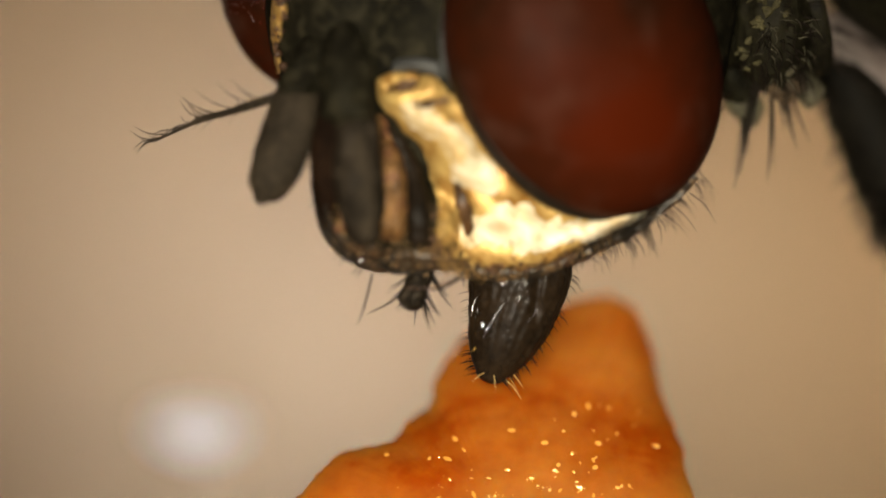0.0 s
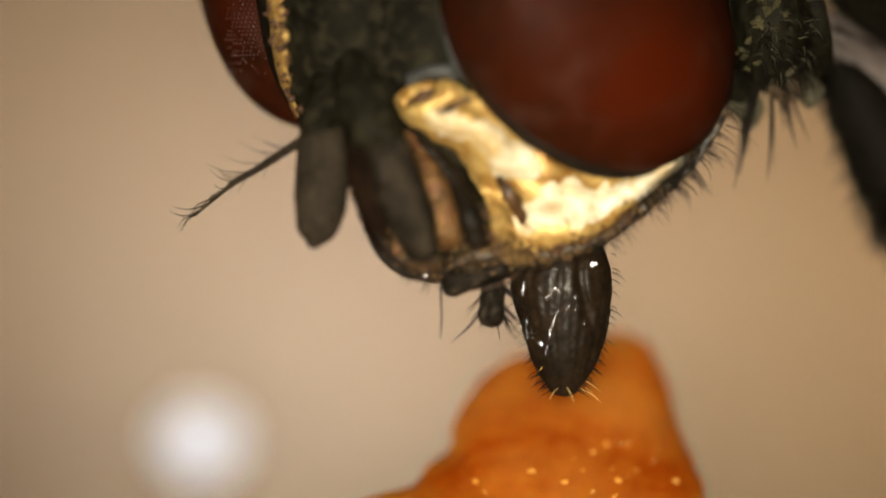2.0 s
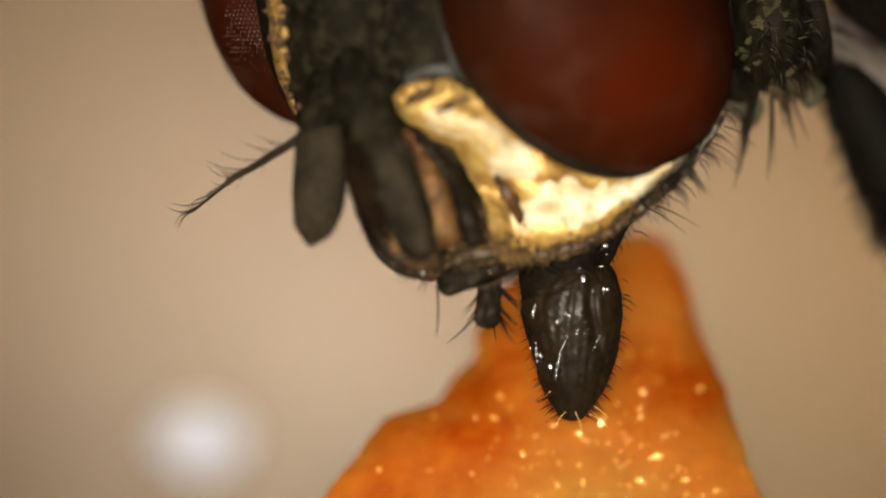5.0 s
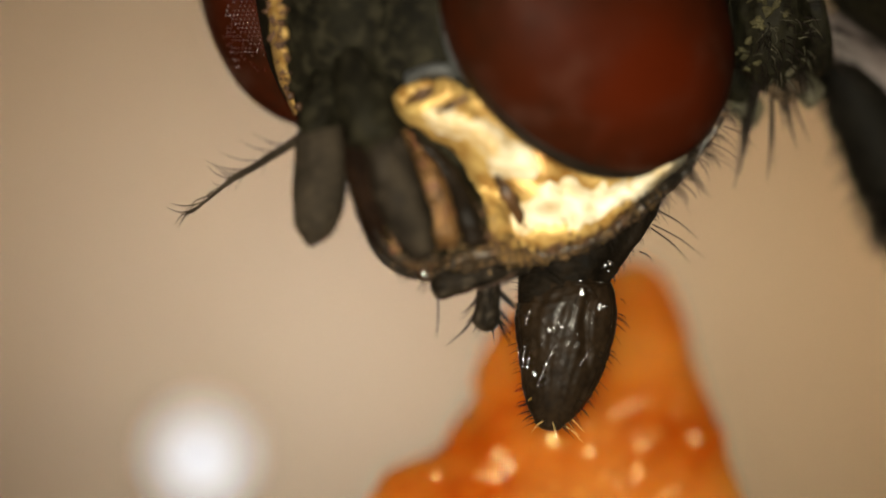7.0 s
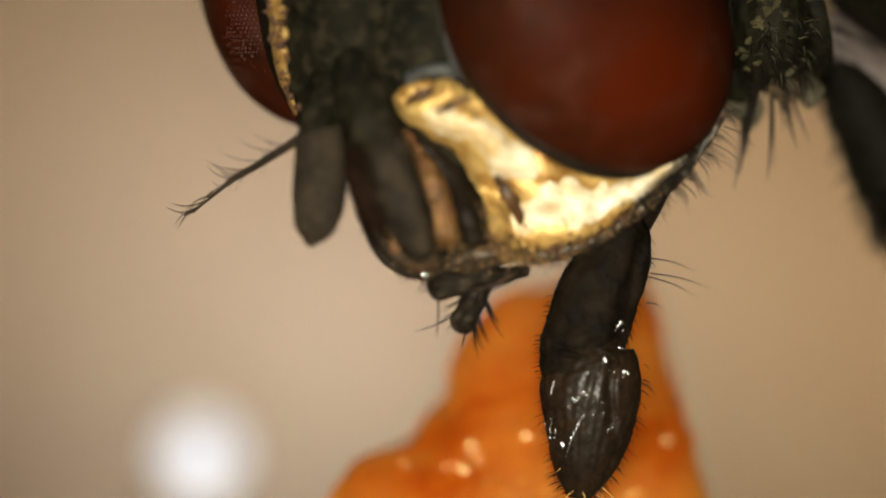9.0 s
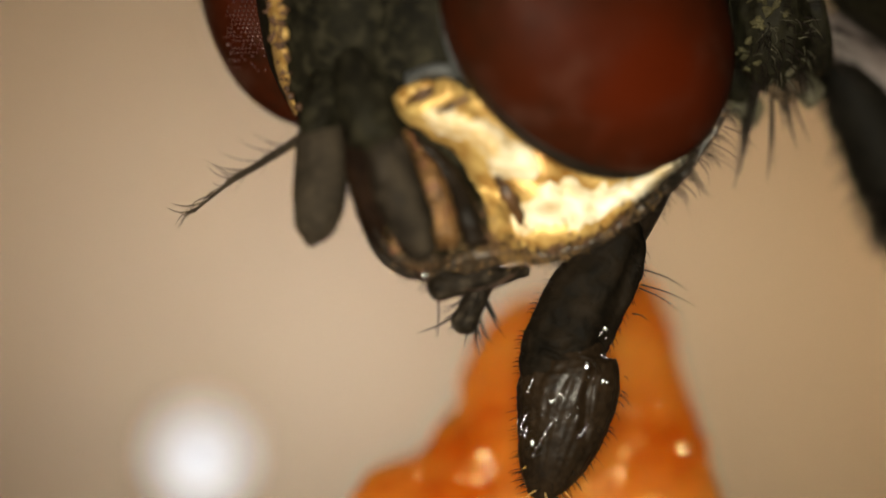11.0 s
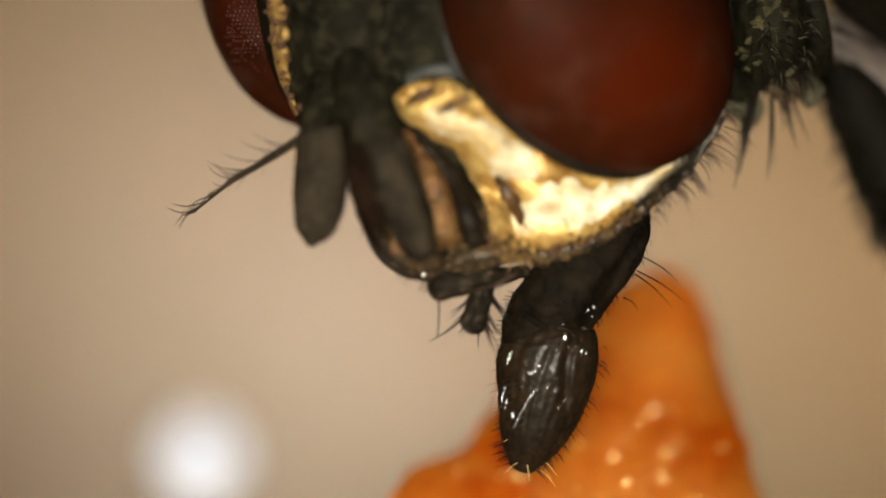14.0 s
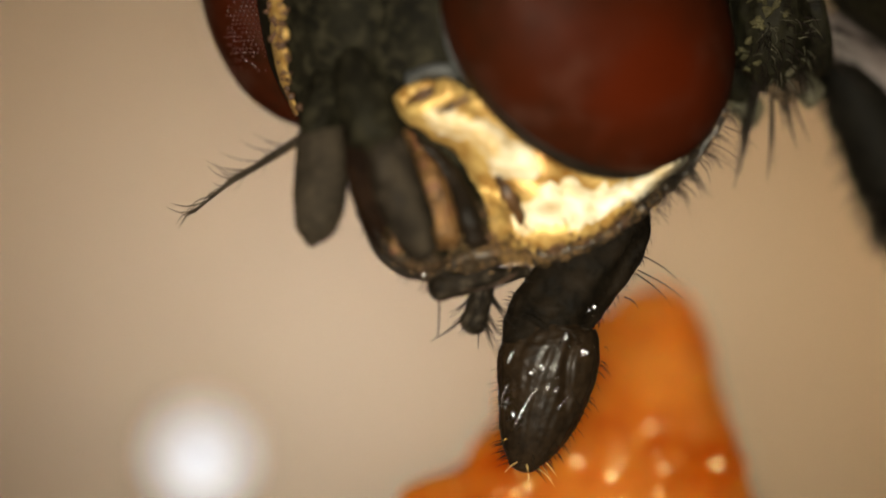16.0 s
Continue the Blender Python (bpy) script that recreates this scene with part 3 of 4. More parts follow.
PALP_AT = at(862, 480, -0.15)
palp = bristly("palp", [PALP_AT, at(850, 530, -0.16), at(838, 572, -0.17)], [0.058, 0.062, 0.074], 22, 0.17, 3, 0.3, "dark finger-like palp with stiff bristles")
PALP2_AT = at(930, 480, -0.05)
palp2 = bristly("palp", [PALP2_AT, at(860, 494, -0.2), at(778, 509, -0.25)], [0.03, 0.056, 0.074], 10, 0.10, 5, 0.7, "dark palp lying along the mouth edge")

# proboscis: a sleeve (rostrum), a stalk (haustellum) and the licking pad (labellum)
ROST_AT = at(1105, 330, 0.15)
part_b = Build().tube([at(1090, 250, 0.15), ROST_AT, at(1100, 400, 0.15), at(1085, 450, 0.15)], [0.3, 0.26, 0.17, 0.11], 20, 0.8, steps=6, blunt=0.3)
rostrum = part("rostrum", part_b, SOFTBLACK, fly, ROST_AT, "dark folded sleeve of the proboscis")


# the stalk: its lower end wraps the pad like a sheath, its upper end runs into the head
def column(rows, sides, flat, steps, blunt):
    """A tube up z from rows of height, middle and half width (grid units)."""
    return Build().tube([Vector((c * U, 0, z * U)) for z, c, w in rows], [w * U for z, c, w in rows], sides, flat, steps=steps, blunt=blunt)


stalk = column(((-84, -56, 26), (-46, -47, 60), (0, -42, 73), (50, -39, 73), (95, -33, 75), (160, -20, 70), (215, -14, 64), (262, -12, 44)), 72, 0.77, 14, 0.5)
for i, v in enumerate(stalk.v):
    # a long furrow down the front and cross wrinkles near the joint
    furrow = 0.05 * math.exp(-((v.x - 0.06 - 0.05 * v.z) / 0.045) ** 2) * (v.y < 0)
    wrinkle = 0.012 * math.sin(v.z * 55 + 4 * noise.noise(v * 6)) * math.exp(-((v.z + 0.02) / 0.14) ** 2)
    stalk.v[i] = Vector((v.x, v.y * (1 + wrinkle * 4) + furrow, v.z))
haustellum = part("haustellum", lumpy(stalk, 0.018, 0.11), STALK, fly, Vector(), "dark downy stalk of the proboscis")
for x, z, ex, ez in ((0.16, 0.52, 0.50, 0.50), (0.16, 0.50, 0.44, 0.44), (0.15, 0.6, 0.42, 0.57), (0.17, 0.36, 0.28, 0.34)):
    part("bristle", Build().hair(Vector((x, -0.02, z)), Vector((ex, 0.25, ez)), 0.0042, Vector((0, 0, 0.015))), HAIR, haustellum)
down, wet, g = Build(), Build(), random.Random(55)
for i in range(420):
    v = g.choice(stalk.v)
    if v.z < -0.3 or v.z > 0.7:
        continue
    out = Vector((v.x, v.y, -0.12)).normalized()
    down.hair(v - out * 0.004, v + out * g.uniform(0.02, 0.05), 0.0028, Vector((0, 0, 0.006)), 3)
for x, z, n in ((0.04, 0.20, 5), (0.07, 0.24, 4), (0.06, 0.06, 3), (0.08, 0.03, 4), (-0.06, 0.10, 1), (0.0, -0.05, 3), (-0.12, -0.22, 4), (-0.10, -0.18, 3)):
    for k in range(n):
        u = Vector((x + g.gauss(0, 0.014), 0, z + g.gauss(0, 0.022)))
        v = min((w for w in stalk.v if w.y < 0), key=lambda w: (w.x - u.x) ** 2 + (w.z - u.z) ** 2)
        flake(wet, g, v + Vector((0, -0.004, 0)), g.uniform(0.0025, 0.006), 2.4, 0.06)
tagged(part("down", down, HAIR, haustellum, label="fine dark down of the stalk"), kind="stuff")
tagged(part("wet_spots", wet, GLINT, haustellum, label="small wet glints of the stalk"), kind="stuff")


def labellum_shape():
    """The licking pad: tip at the origin, pad going up z, with ridges and a lobe at the rear."""
    b = column(((8, 0, 26), (40, 0, 50), (90, -1, 69), (140, -5, 82), (190, -11, 89), (225, -17, 87), (243, -25, 78), (264, -31, 66), (310, -35, 44)), 200, 0.74, 20, 0.5)
    for i, v in enumerate(b.v):
        q = math.atan2(v.y, v.x)
        w = v.z / 0.86
        k = 1 + 0.006 * math.sin(q * 15 + 6 * w + 5 * noise.noise(v * 5)) * min(1, w * 3) + 0.035 * noise.noise(v * 5) + 0.022 * noise.noise(v * 13) + 0.012 * noise.noise(v * 30)
        k += 0.007 * math.sin(q * 24 + 3 * noise.noise(v * 4)) * (1 + 0.6 * math.sin(v.z * 150 + 6 * noise.noise(v * 7))) * min(1, w * 4) * min(1, max(0, 1 - w) * 4)
        # a groove sets off the rear lobe
        groove = 0.024 * math.exp(-((v.x - 0.105 - 0.05 * math.sin(v.z * 7)) / 0.026) ** 2) * (v.y < 0) * min(1, max(0, (v.z - 0.28) / 0.2))
        b.v[i] = Vector((v.x * k, v.y * k + groove, v.z))
    return b


def pad_hairs(count, seed, lo, hi, w_most):
    b, g = Build(), random.Random(seed)
    for i in range(count):
        w = g.random() ** 1.5 * w_most
        r = 0.08 + 0.17 * min(1, w * 1.9)
        q = g.uniform(0, 2 * math.pi)
        p = Vector((math.cos(q) * r * 0.92, math.sin(q) * r * 0.7, 0.02 + w * 0.75))
        out = Vector((math.cos(q), math.sin(q) * 0.7, -0.55)).normalized()
        b.hair(p, p + out * g.uniform(lo, hi), 0.0028, Vector((g.uniform(-0.01, 0.01), 0, 0.008)))
    return b


pad = labellum_shape()
labellum = part("labellum", pad, BLACK, fly, Vector(), "glossy dark brown licking pad")
part("fold", lumpy(Build().tube([Vector((-0.06, -0.175, 0.765)), Vector((-0.01, -0.178, 0.785)), Vector((0.05, -0.165, 0.765)), Vector((0.09, -0.14, 0.72)), Vector((0.11, -0.12, 0.66))], [0.004, 0.009, 0.013, 0.012, 0.006], 10, steps=12, blunt=0.8), 0.008, 0.04), BLACK, labellum, label="shining fold at the joint")
# wet channels of the pad: broken rows of small glinting beads that run down its front
rows, g = Build(), random.Random(63)
for k0 in range(110, 197, 6):
    on = False
    for i in range(14, 150):
        if i % 4 == 0:
            z = pad.v[i * 200].z
            like = 0.045 + 0.15 * (k0 > 160) * (z < 0.40) + 0.03 * (k0 < 150) * (z > 0.4)
            on = noise.noise(Vector((k0 * 0.37, i * 0.05, 4))) * 0.9 + 0.5 < like
        if not on or i % 4 == 1 and g.random() < 0.3 or i % 2:
            continue
        k = int(k0 + 10 * math.sin(i * 0.035 + 1.0) - (i - 60) * 0.10)
        if 104 <= k < 199:
            flake(rows, g, pad.v[i * 200 + k] + Vector((0, -0.002, 0)), g.uniform(0.0028, 0.0056), 1.5, 0.05, 0.06)
for x, z, n in ((0.05, 0.70, 2), (0.09, 0.72, 3), (0.12, 0.69, 3), (0.0, 0.74, 3), (-0.10, 0.50, 3), (-0.06, 0.55, 2), (0.02, 0.56, 2), (-0.14, 0.25, 2)):
    for m in range(n):
        u = Vector((x + g.gauss(0, 0.012), 0, z + g.gauss(0, 0.018)))
        v = min((w for w in pad.v if w.y < 0), key=lambda w: (w.x - u.x) ** 2 + (w.z - u.z) ** 2)
        flake(rows, g, v + Vector((0, -0.003, 0)), g.uniform(0.003, 0.008), 2.0, 0.05)
tagged(part("channel", rows, GLINT, labellum, label="broken rows of wet glinting beads"), kind="stuff")
tagged(part("hair_fringe", pad_hairs(240, 12, 0.03, 0.11, 1.0), HAIR, labellum, label="fringe of fine black hairs"), kind="stuff")
tagged(part("tip_hair", pad_hairs(7, 21, 0.06, 0.15, 0.2), GOLDHAIR, labellum, label="few glinting golden hairs"), kind="stuff")

# thorax, neck and foreleg
part("neck", Build().tube([at(1150, 20, 0.4), at(1300, 40, 0.5), at(1420, 10, 0.6)], [0.3, 0.26, 0.4], 20, steps=6), THORAX, fly, label="dark hairy neck")
part("collar", lumpy(Build().ellipsoid(at(1306, 118, 0.62), (0.13, 0.16, 0.20)), 0.05, 0.14), THORAX, fly, label="dark collar behind the eye")
part("prothorax", Build().ellipsoid(at(1365, 30, 0.4), (0.24, 0.35, 0.40), rings=40, sides=60, wob=lambda u: 1 + 0.10 * noise.noise(u * 5) + 0.04 * noise.noise(u * 13)), THORAX, fly, label="mottled dark and tan front of the thorax")
part("thorax", Build().ellipsoid(at(1820, -205, 0.9), (1.35, 1.1, 1.08), rings=40, sides=60), THORAX, fly, label="black hairy thorax")
part("membrane", lumpy(Build().ellipsoid(at(1394, 84, 0.24), (0.075, 0.08, 0.16)), 0.03, 0.12), MEMBRANE, fly, label="olive grey membrane between neck and leg")
for x, y, sx, sz in ((1406, 152, 0.06, 0.055), (1368, 158, 0.05, 0.045), (1388, 172, 0.045, 0.035)):
    part("sclerite", lumpy(Build().ellipsoid(at(x, y, 0.34), (sx, 0.06, sz)), 0.025, 0.06), SCLERITE, fly, label="small brown plate beside the leg")
scales, g = Build(), random.Random(27)
for x, y, n in ((1342, 8, 4), (1340, 44, 5), (1322, 80, 3), (1312, 96, 2), (1372, 20, 3), (1330, 124, 2)):
    for k in range(n):
        px, py = x + g.gauss(0, 11), y + g.gauss(0, 9)
        q = 1 - ((px - 1365) / 80) ** 2 - ((py - 30) / 133) ** 2
        p = at(px, py, 0.4 - 0.36 * math.sqrt(max(q, 0.0)))
        scales.ellipsoid(p, (g.uniform(0.012, 0.045), 0.014, g.uniform(0.008, 0.020)), Matrix.Rotation(g.uniform(-0.9, 0.9), 3, "Y"), 6, 9)
tagged(part("scale", lumpy(scales, 0.014, 0.03), FLECK, fly, label="pale olive flecks of the thorax"), kind="stuff")
coat = Build()
g = random.Random(31)
for i in range(80):
    q, a = g.uniform(-2.6, 0.6), g.uniform(0.2, 1.5)
    u = Vector((math.cos(q) * math.sin(a), -math.cos(a), math.sin(q) * math.sin(a)))
    p = at(1365, 30, 0.4) + Vector((u.x * 0.23, u.y * 0.34, u.z * 0.39))
    way = (u + Vector((0.1, 0, -0.6))).normalized()
    coat.hair(p, p + way * g.uniform(0.06, 0.20), 0.0045, Vector((0.02, 0, 0.02)))
pale = Build()
for i in range(34):
    q, a = g.uniform(-2.6, 0.9), g.uniform(0.1, 1.2)
    u = Vector((math.cos(q) * math.sin(a), -math.cos(a), math.sin(q) * math.sin(a)))
    p = at(1365, 30, 0.4) + Vector((u.x * 0.235, u.y * 0.345, u.z * 0.395))
    pale.hair(p, p + (u * 0.5 + Vector((g.uniform(-0.8, 0.8), -0.2, g.uniform(-1, 0.3)))).normalized() * g.uniform(0.05, 0.16), 0.0034, Vector((0.008, 0, 0.006)))
tagged(part("pale_hair", pale, MEMBRANE, fly, label="short olive hairs of the thorax"), kind="stuff")
for x, y, d, sx, sz in ((1316, 190, 0.60, 0.10, 0.09), (1428, 160, 0.5, 0.08, 0.10), (1440, 86, 0.6, 0.07, 0.10)):
    part("membrane", lumpy(Build().ellipsoid(at(x, y, d), (sx, 0.05, sz)), 0.04, 0.09), MEMBRANE, fly, label="greyish skin fold at the neck")
tagged(part("hair_coat", coat, HAIR, fly, label="black bristles of the thorax"), kind="stuff")
for pts in ([at(1345, 150, 0.4), at(1322, 245, 0.42), at(1298, 335, 0.42)], [at(1366, 165, 0.4), at(1364, 250, 0.42), at(1358, 320, 0.42)], [at(1385, 160, 0.4), at(1398, 220, 0.42), at(1410, 262, 0.42)], [at(1335, 150, 0.4), at(1318, 220, 0.45), at(1310, 290, 0.45)], [at(1395, 150, 0.4), at(1412, 200, 0.45), at(1432, 250, 0.45)]):
    part("bristle", Build().tube(pts, [0.010, 0.007, 0.002], 6), HAIR, fly)
fans, g = Build(), random.Random(52)
for (x0, y0), (x1, y1), n, wide in (((1340, 160), (1300, 310), 5, 9), ((1362, 160), (1358, 312), 2, 5), ((1380, 150), (1398, 228), 7, 10), ((1300, 180), (1290, 222), 4, 22), ((1420, 60), (1560, 150), 6, 34), ((1480, 40), (1575, 90), 5, 26)):
    for k in range(n):
        dx, dy = g.gauss(0, wide), g.gauss(0, wide * 0.6)
        far = 0.45 if x1 < 1450 else 0.72
        fans.hair(at(x0 + dx * 0.4, y0 + dy, far), at(x1 + dx, y1 + dy * 2, far + 0.05), g.uniform(0.004, 0.009), Vector((g.uniform(-0.02, 0.02), 0, 0.01)))
tagged(part("bristle_fan", fans, HAIR, fly, label="fans of black bristles under the neck"), kind="stuff")
part("coxa", Build().tube([at(1400, 40, 0.9), at(1500, 95, 1.0), at(1640, 240, 1.1)], [0.13, 0.17, 0.2], 20, steps=6, blunt=0.5), COXA, fly, label="greyish upper joint of a leg")
legb = Build().tube([at(1446, 66, 1.0), at(1506, 150, 1.0), at(1578, 290, 1.0), at(1638, 420, 1.05), at(1640, 520, 1.1)], [0.12, 0.19, 0.23, 0.2, 0.12], 20, steps=6, blunt=0.5)
legh = Build()
g = random.Random(41)
for i in range(150):
    k = g.random()
    p = at(1466, 110, 1.0).lerp(at(1618, 440, 1.0), k) + Vector((g.uniform(-0.13, 0.03), g.uniform(-0.15, 0.05), g.uniform(-0.06, 0.03)))
    legh.hair(p, p + Vector((g.uniform(-0.6, 0.5), g.uniform(-0.3, 0.2), -1)).normalized() * g.uniform(0.10, 0.22), 0.0065)
for i in range(36):
    k = g.uniform(0.45, 1.0)
    p = at(1488, 180, 1.0).lerp(at(1593, 420, 1.0), k) + Vector((g.uniform(-0.12, -0.04), g.uniform(-0.15, 0.0), 0))
    legh.hair(p, p + Vector((g.uniform(-0.75, -0.1), g.uniform(-0.3, 0.2), -1)).normalized() * g.uniform(0.10, 0.22), 0.007)
part("foreleg", legb, LEGM, fly, label="black hairy thigh of the foreleg")
tagged(part("leg_hair", legh, HAIR, fly, label="black hairs of the foreleg"), kind="stuff")
part("tibia", Build().tube([at(1640, 515, 1.1), at(1650, 900, 1.2), at(1660, 1300, 1.3)], [0.1, 0.09, 0.07], 14, steps=5, blunt=0.5), LEGM, fly)
part("tarsus", Build().tube([at(1660, 1290, 1.3), at(1670, 1600, 1.3), Vector((3.0, 1.3, GROUND + 0.05))], [0.06, 0.05, 0.045], 12, steps=5, blunt=0.5), LEGM, fly)

# ---- the food ----
FOOD_AT = at(1050, 900, 0.0)
# outline of the slice, in grid units from its middle, clockwise from the peak
SLICE = ((154, -426), (230, -365), (254, -278), (292, -172), (329, -44), (374, 133), (395, 401), (50, 520), (-520, 420), (-548, 147),
         (-464, 50), (-400, -25), (-340, -94), (-312, -122), (-238, -142), (-205, -174), (-160, -215), (-142, -276), (-62, -370), (40, -389))


LEAN = 1.05


def food_point(e, q, d):
    """A place of the slice: towards the edge point e by the part q, d behind the front."""
    rag = 0.028 * noise.noise(Vector((e.x * 7, d * 5, e.z * 7))) + 0.020 * noise.noise(Vector((e.x * 19, d * 12, e.z * 19))) + 0.012 * noise.noise(Vector((e.x * 45, d * 30, e.z * 45)))
    p = e * q + e.normalized() * rag * min(1, q * q)
    y = d + 0.05 * noise.noise(p * 2.2) + 0.02 * noise.noise(p * 6) + 0.006 * noise.noise(p * 13) - 0.07 * math.exp(-(p.x * p.x + p.z * p.z) / 0.9) * (d < 0.5)
    # the upper part leans back, away from the lens
    y += 0.40 * q ** 3.2 * max(0.0, min(1.0, (p.z - 0.1) / 0.5))
    y += LEAN * 0.16 * math.log(1 + math.exp((p.z - 0.36) / 0.16))
    return Vector((p.x, y, p.z))


def food_edge():
    loop = [Vector((x * U, 0, -y * U)) for x, y in SLICE]
    n = len(loop)
    edge = []
    for i in range(n):
        p0, p1, p2, p3 = loop[i - 1], loop[i], loop[(i + 1) % n], loop[(i + 2) % n]
        for k in range(14):
            t = k / 14
            c = (-0.5 * t + t * t - 0.5 * t ** 3, 1 - 2.5 * t * t + 1.5 * t ** 3, 0.5 * t + 2 * t * t - 1.5 * t ** 3, -0.5 * t * t + 0.5 * t ** 3)
            edge.append(p0 * c[0] + p1 * c[1] + p2 * c[2] + p3 * c[3])
    return edge


def food_shape():
    """A thick irregular slice: a moist, nearly flat front, a rough rounded edge and a back."""
    b = Build()
    edge = food_edge()
    m = len(edge)
    # scale from the middle and depth behind the front, ring by ring
    rings = [(0.01 + 0.94 * k / 60, 0.0) for k in range(61)] + [(0.97, 0.0), (0.985, 0.001), (0.996, 0.006), (1.0, 0.03), (0.992, 0.11), (0.975, 0.2), (0.95, 0.3), (0.91, 0.4), (0.85, 0.5), (0.7, 0.58), (0.4, 0.6), (0.01, 0.6)]
    for q, d in rings:
        for e in edge:
            b.v.append(FOOD_AT + food_point(e, q, d))
    for i in range(len(rings) - 1):
        for k in range(m):
            a, e = i * m + k, i * m + (k + 1) % m
            b.f.append((a, a + m, e + m, e))
    b.f.append(tuple(range(m)))
    b.f.append(tuple((len(rings) - 1) * m + k for k in range(m))[::-1])
    return b


fb = food_shape()
food = part("fruit_piece", fb, FRUIT, None, FOOD_AT)
tagged(food, "moist orange piece of fruit flesh under the proboscis", "fruit")
beads = Build()
g = random.Random(78)
edge = food_edge()
for i in range(1050):
    # loose groups of spots, thick on one side of the slice and rare on the other and towards the peak
    e, q = g.choice(edge), 0.9 * math.sqrt(g.random())
    mid = food_point(e, q, 0.0)
    if g.random() > (0.05 + 0.9 * math.exp(-((mid.x - 0.26) / 0.52) ** 2)) * (1 - 0.98 * max(0.0, min(1.0, (mid.z - 0.0) / 0.4))):
        continue
    for k in range(1 + int(5 * g.random() ** 3)):
        o = Vector((g.gauss(0, 0.030), 0, g.gauss(0, 0.012))) if k else Vector()
        flake(beads, g, FOOD_AT + mid + o * 0.8 + Vector((0, -0.004, 0)), (0.0022 + 0.0085 * g.random() ** 4) * (1.3 if mid.x > 0.6 else 1.0), 2.4, 0.028, 0.055)
for i in range(20):
    f = food_point(g.choice(edge), g.uniform(0.45, 0.88), 0.0)
    if f.x > 0.10 and -0.6 < f.z < 0.25:
        flake(beads, g, FOOD_AT + f + Vector((0, -0.006, 0)), g.uniform(0.005, 0.008), 1.5, 0.015, 0.035)
for i in range(1300):
    f = food_point(g.choice(edge), 0.9 * math.sqrt(g.random()), 0.0)
    if f.z > 0.70 or f.z < -0.2 or g.random() > 0.02 + 0.24 * math.exp(-((f.x - 0.45) / 0.24) ** 2):
        continue
    flake(beads, g, FOOD_AT + f + Vector((0, -0.012, 0)), 0.004 + 0.012 * g.random() ** 1.5, 1.8, 0.02, 0.05, 11.0)
tagged(part("juice_film", beads, JUICE, food, label="tiny glinting spots of juice"), kind="stuff")



# ---- what moves ----
# head: seconds, turn about the line of sight (degrees), shift right and up (mm)
HEAD_ROWS = ((0.0, 14.7, -0.065, -0.405), (0.1, 13.6, -0.062, -0.37), (0.2, 12.0, -0.055, -0.32), (0.3, 10.3, -0.048, -0.28), (0.4, 9.8, -0.045, -0.26), (1.0, 9.4, -0.043, -0.25), (1.1, 6.5, -0.03, -0.17),
             (1.2, 0.8, 0.0, -0.01), (1.3, -0.8, 0.01, 0.02), (1.5, -0.9, 0.01, 0.02), (2.0, -0.5, 0.0, 0.01), (2.5, -0.2, 0.0, 0.01), (4.2, 0.0, -0.005, 0.005), (16.0, 0.0, 0.0, 0.0))
# licking pad: seconds, tip (grid), top (grid)
PAD_ROWS = (
    (0.0, 863, 672, 945, 456), (0.1, 892, 702, 960, 490), (0.2, 909, 722, 970, 490), (0.3, 914, 715, 968, 480), (0.4, 968, 735, 987, 469), (0.5, 949, 730, 975, 469),
    (0.6, 934, 727, 968, 469), (0.7, 914, 722, 960, 469), (0.8, 904, 720, 949, 469), (0.9, 881, 715, 936, 469), (1.0, 866, 707, 928, 469), (1.1, 838, 677, 915, 470),
    (1.2, 924, 661, 975, 444), (1.3, 1015, 634, 1033, 431), (1.4, 1003, 649, 1020, 436), (1.5, 940, 668, 978, 445), (1.6, 919, 659, 985, 450), (1.8, 919, 654, 982, 450),
    (2.0, 996, 697, 1008, 456), (2.1, 1001, 702, 1010, 456), (2.2, 982, 697, 1006, 456), (2.3, 949, 689, 990, 456), (2.5, 924, 666, 980, 456), (2.7, 937, 669, 985, 450),
    (3.0, 922, 662, 980, 450), (3.2, 937, 671, 985, 450), (3.5, 930, 670, 983, 450), (3.8, 927, 669, 982, 450), (4.0, 1016, 702, 1018, 456), (4.2, 1038, 730, 1030, 480),
    (5.2, 1000, 740, 1030, 480), (6.3, 980, 757, 1033, 494), (6.5, 1028, 775, 1046, 515), (6.7, 1026, 780, 1046, 515), (6.9, 972, 757, 1027, 500), (7.0, 968, 757, 1030, 500),
    (7.2, 1023, 798, 1051, 532), (7.4, 1046, 828, 1076, 558), (7.5, 1008, 803, 1058, 537), (7.7, 944, 758, 1020, 520), (8.0, 1014, 836, 1066, 570), (8.2, 998, 816, 1051, 553),
    (8.4, 988, 823, 1058, 558), (8.5, 975, 795, 1040, 532), (8.7, 1068, 869, 1096, 596), (9.0, 1022, 880, 1072, 610), (9.2, 1015, 905, 1062, 640), (10.3, 970, 885, 1045, 620),
    (11.3, 937, 874, 1030, 608), (11.5, 925, 822, 1008, 553), (11.8, 938, 843, 1018, 575), (12.0, 930, 826, 1013, 555), (12.3, 935, 836, 1015, 565), (12.5, 925, 822, 1010, 555),
    (12.8, 915, 813, 1002, 545), (13.0, 915, 798, 1008, 535), (13.3, 930, 816, 1015, 550), (13.5, 930, 840, 1012, 565), (14.0, 922, 831, 1008, 558), (14.3, 927, 831, 1012, 560),
    (14.5, 936, 815, 1015, 548), (15.0, 917, 780, 1008, 525), (15.5, 915, 803, 1008, 535), (16.0, 921, 830, 1010, 560))
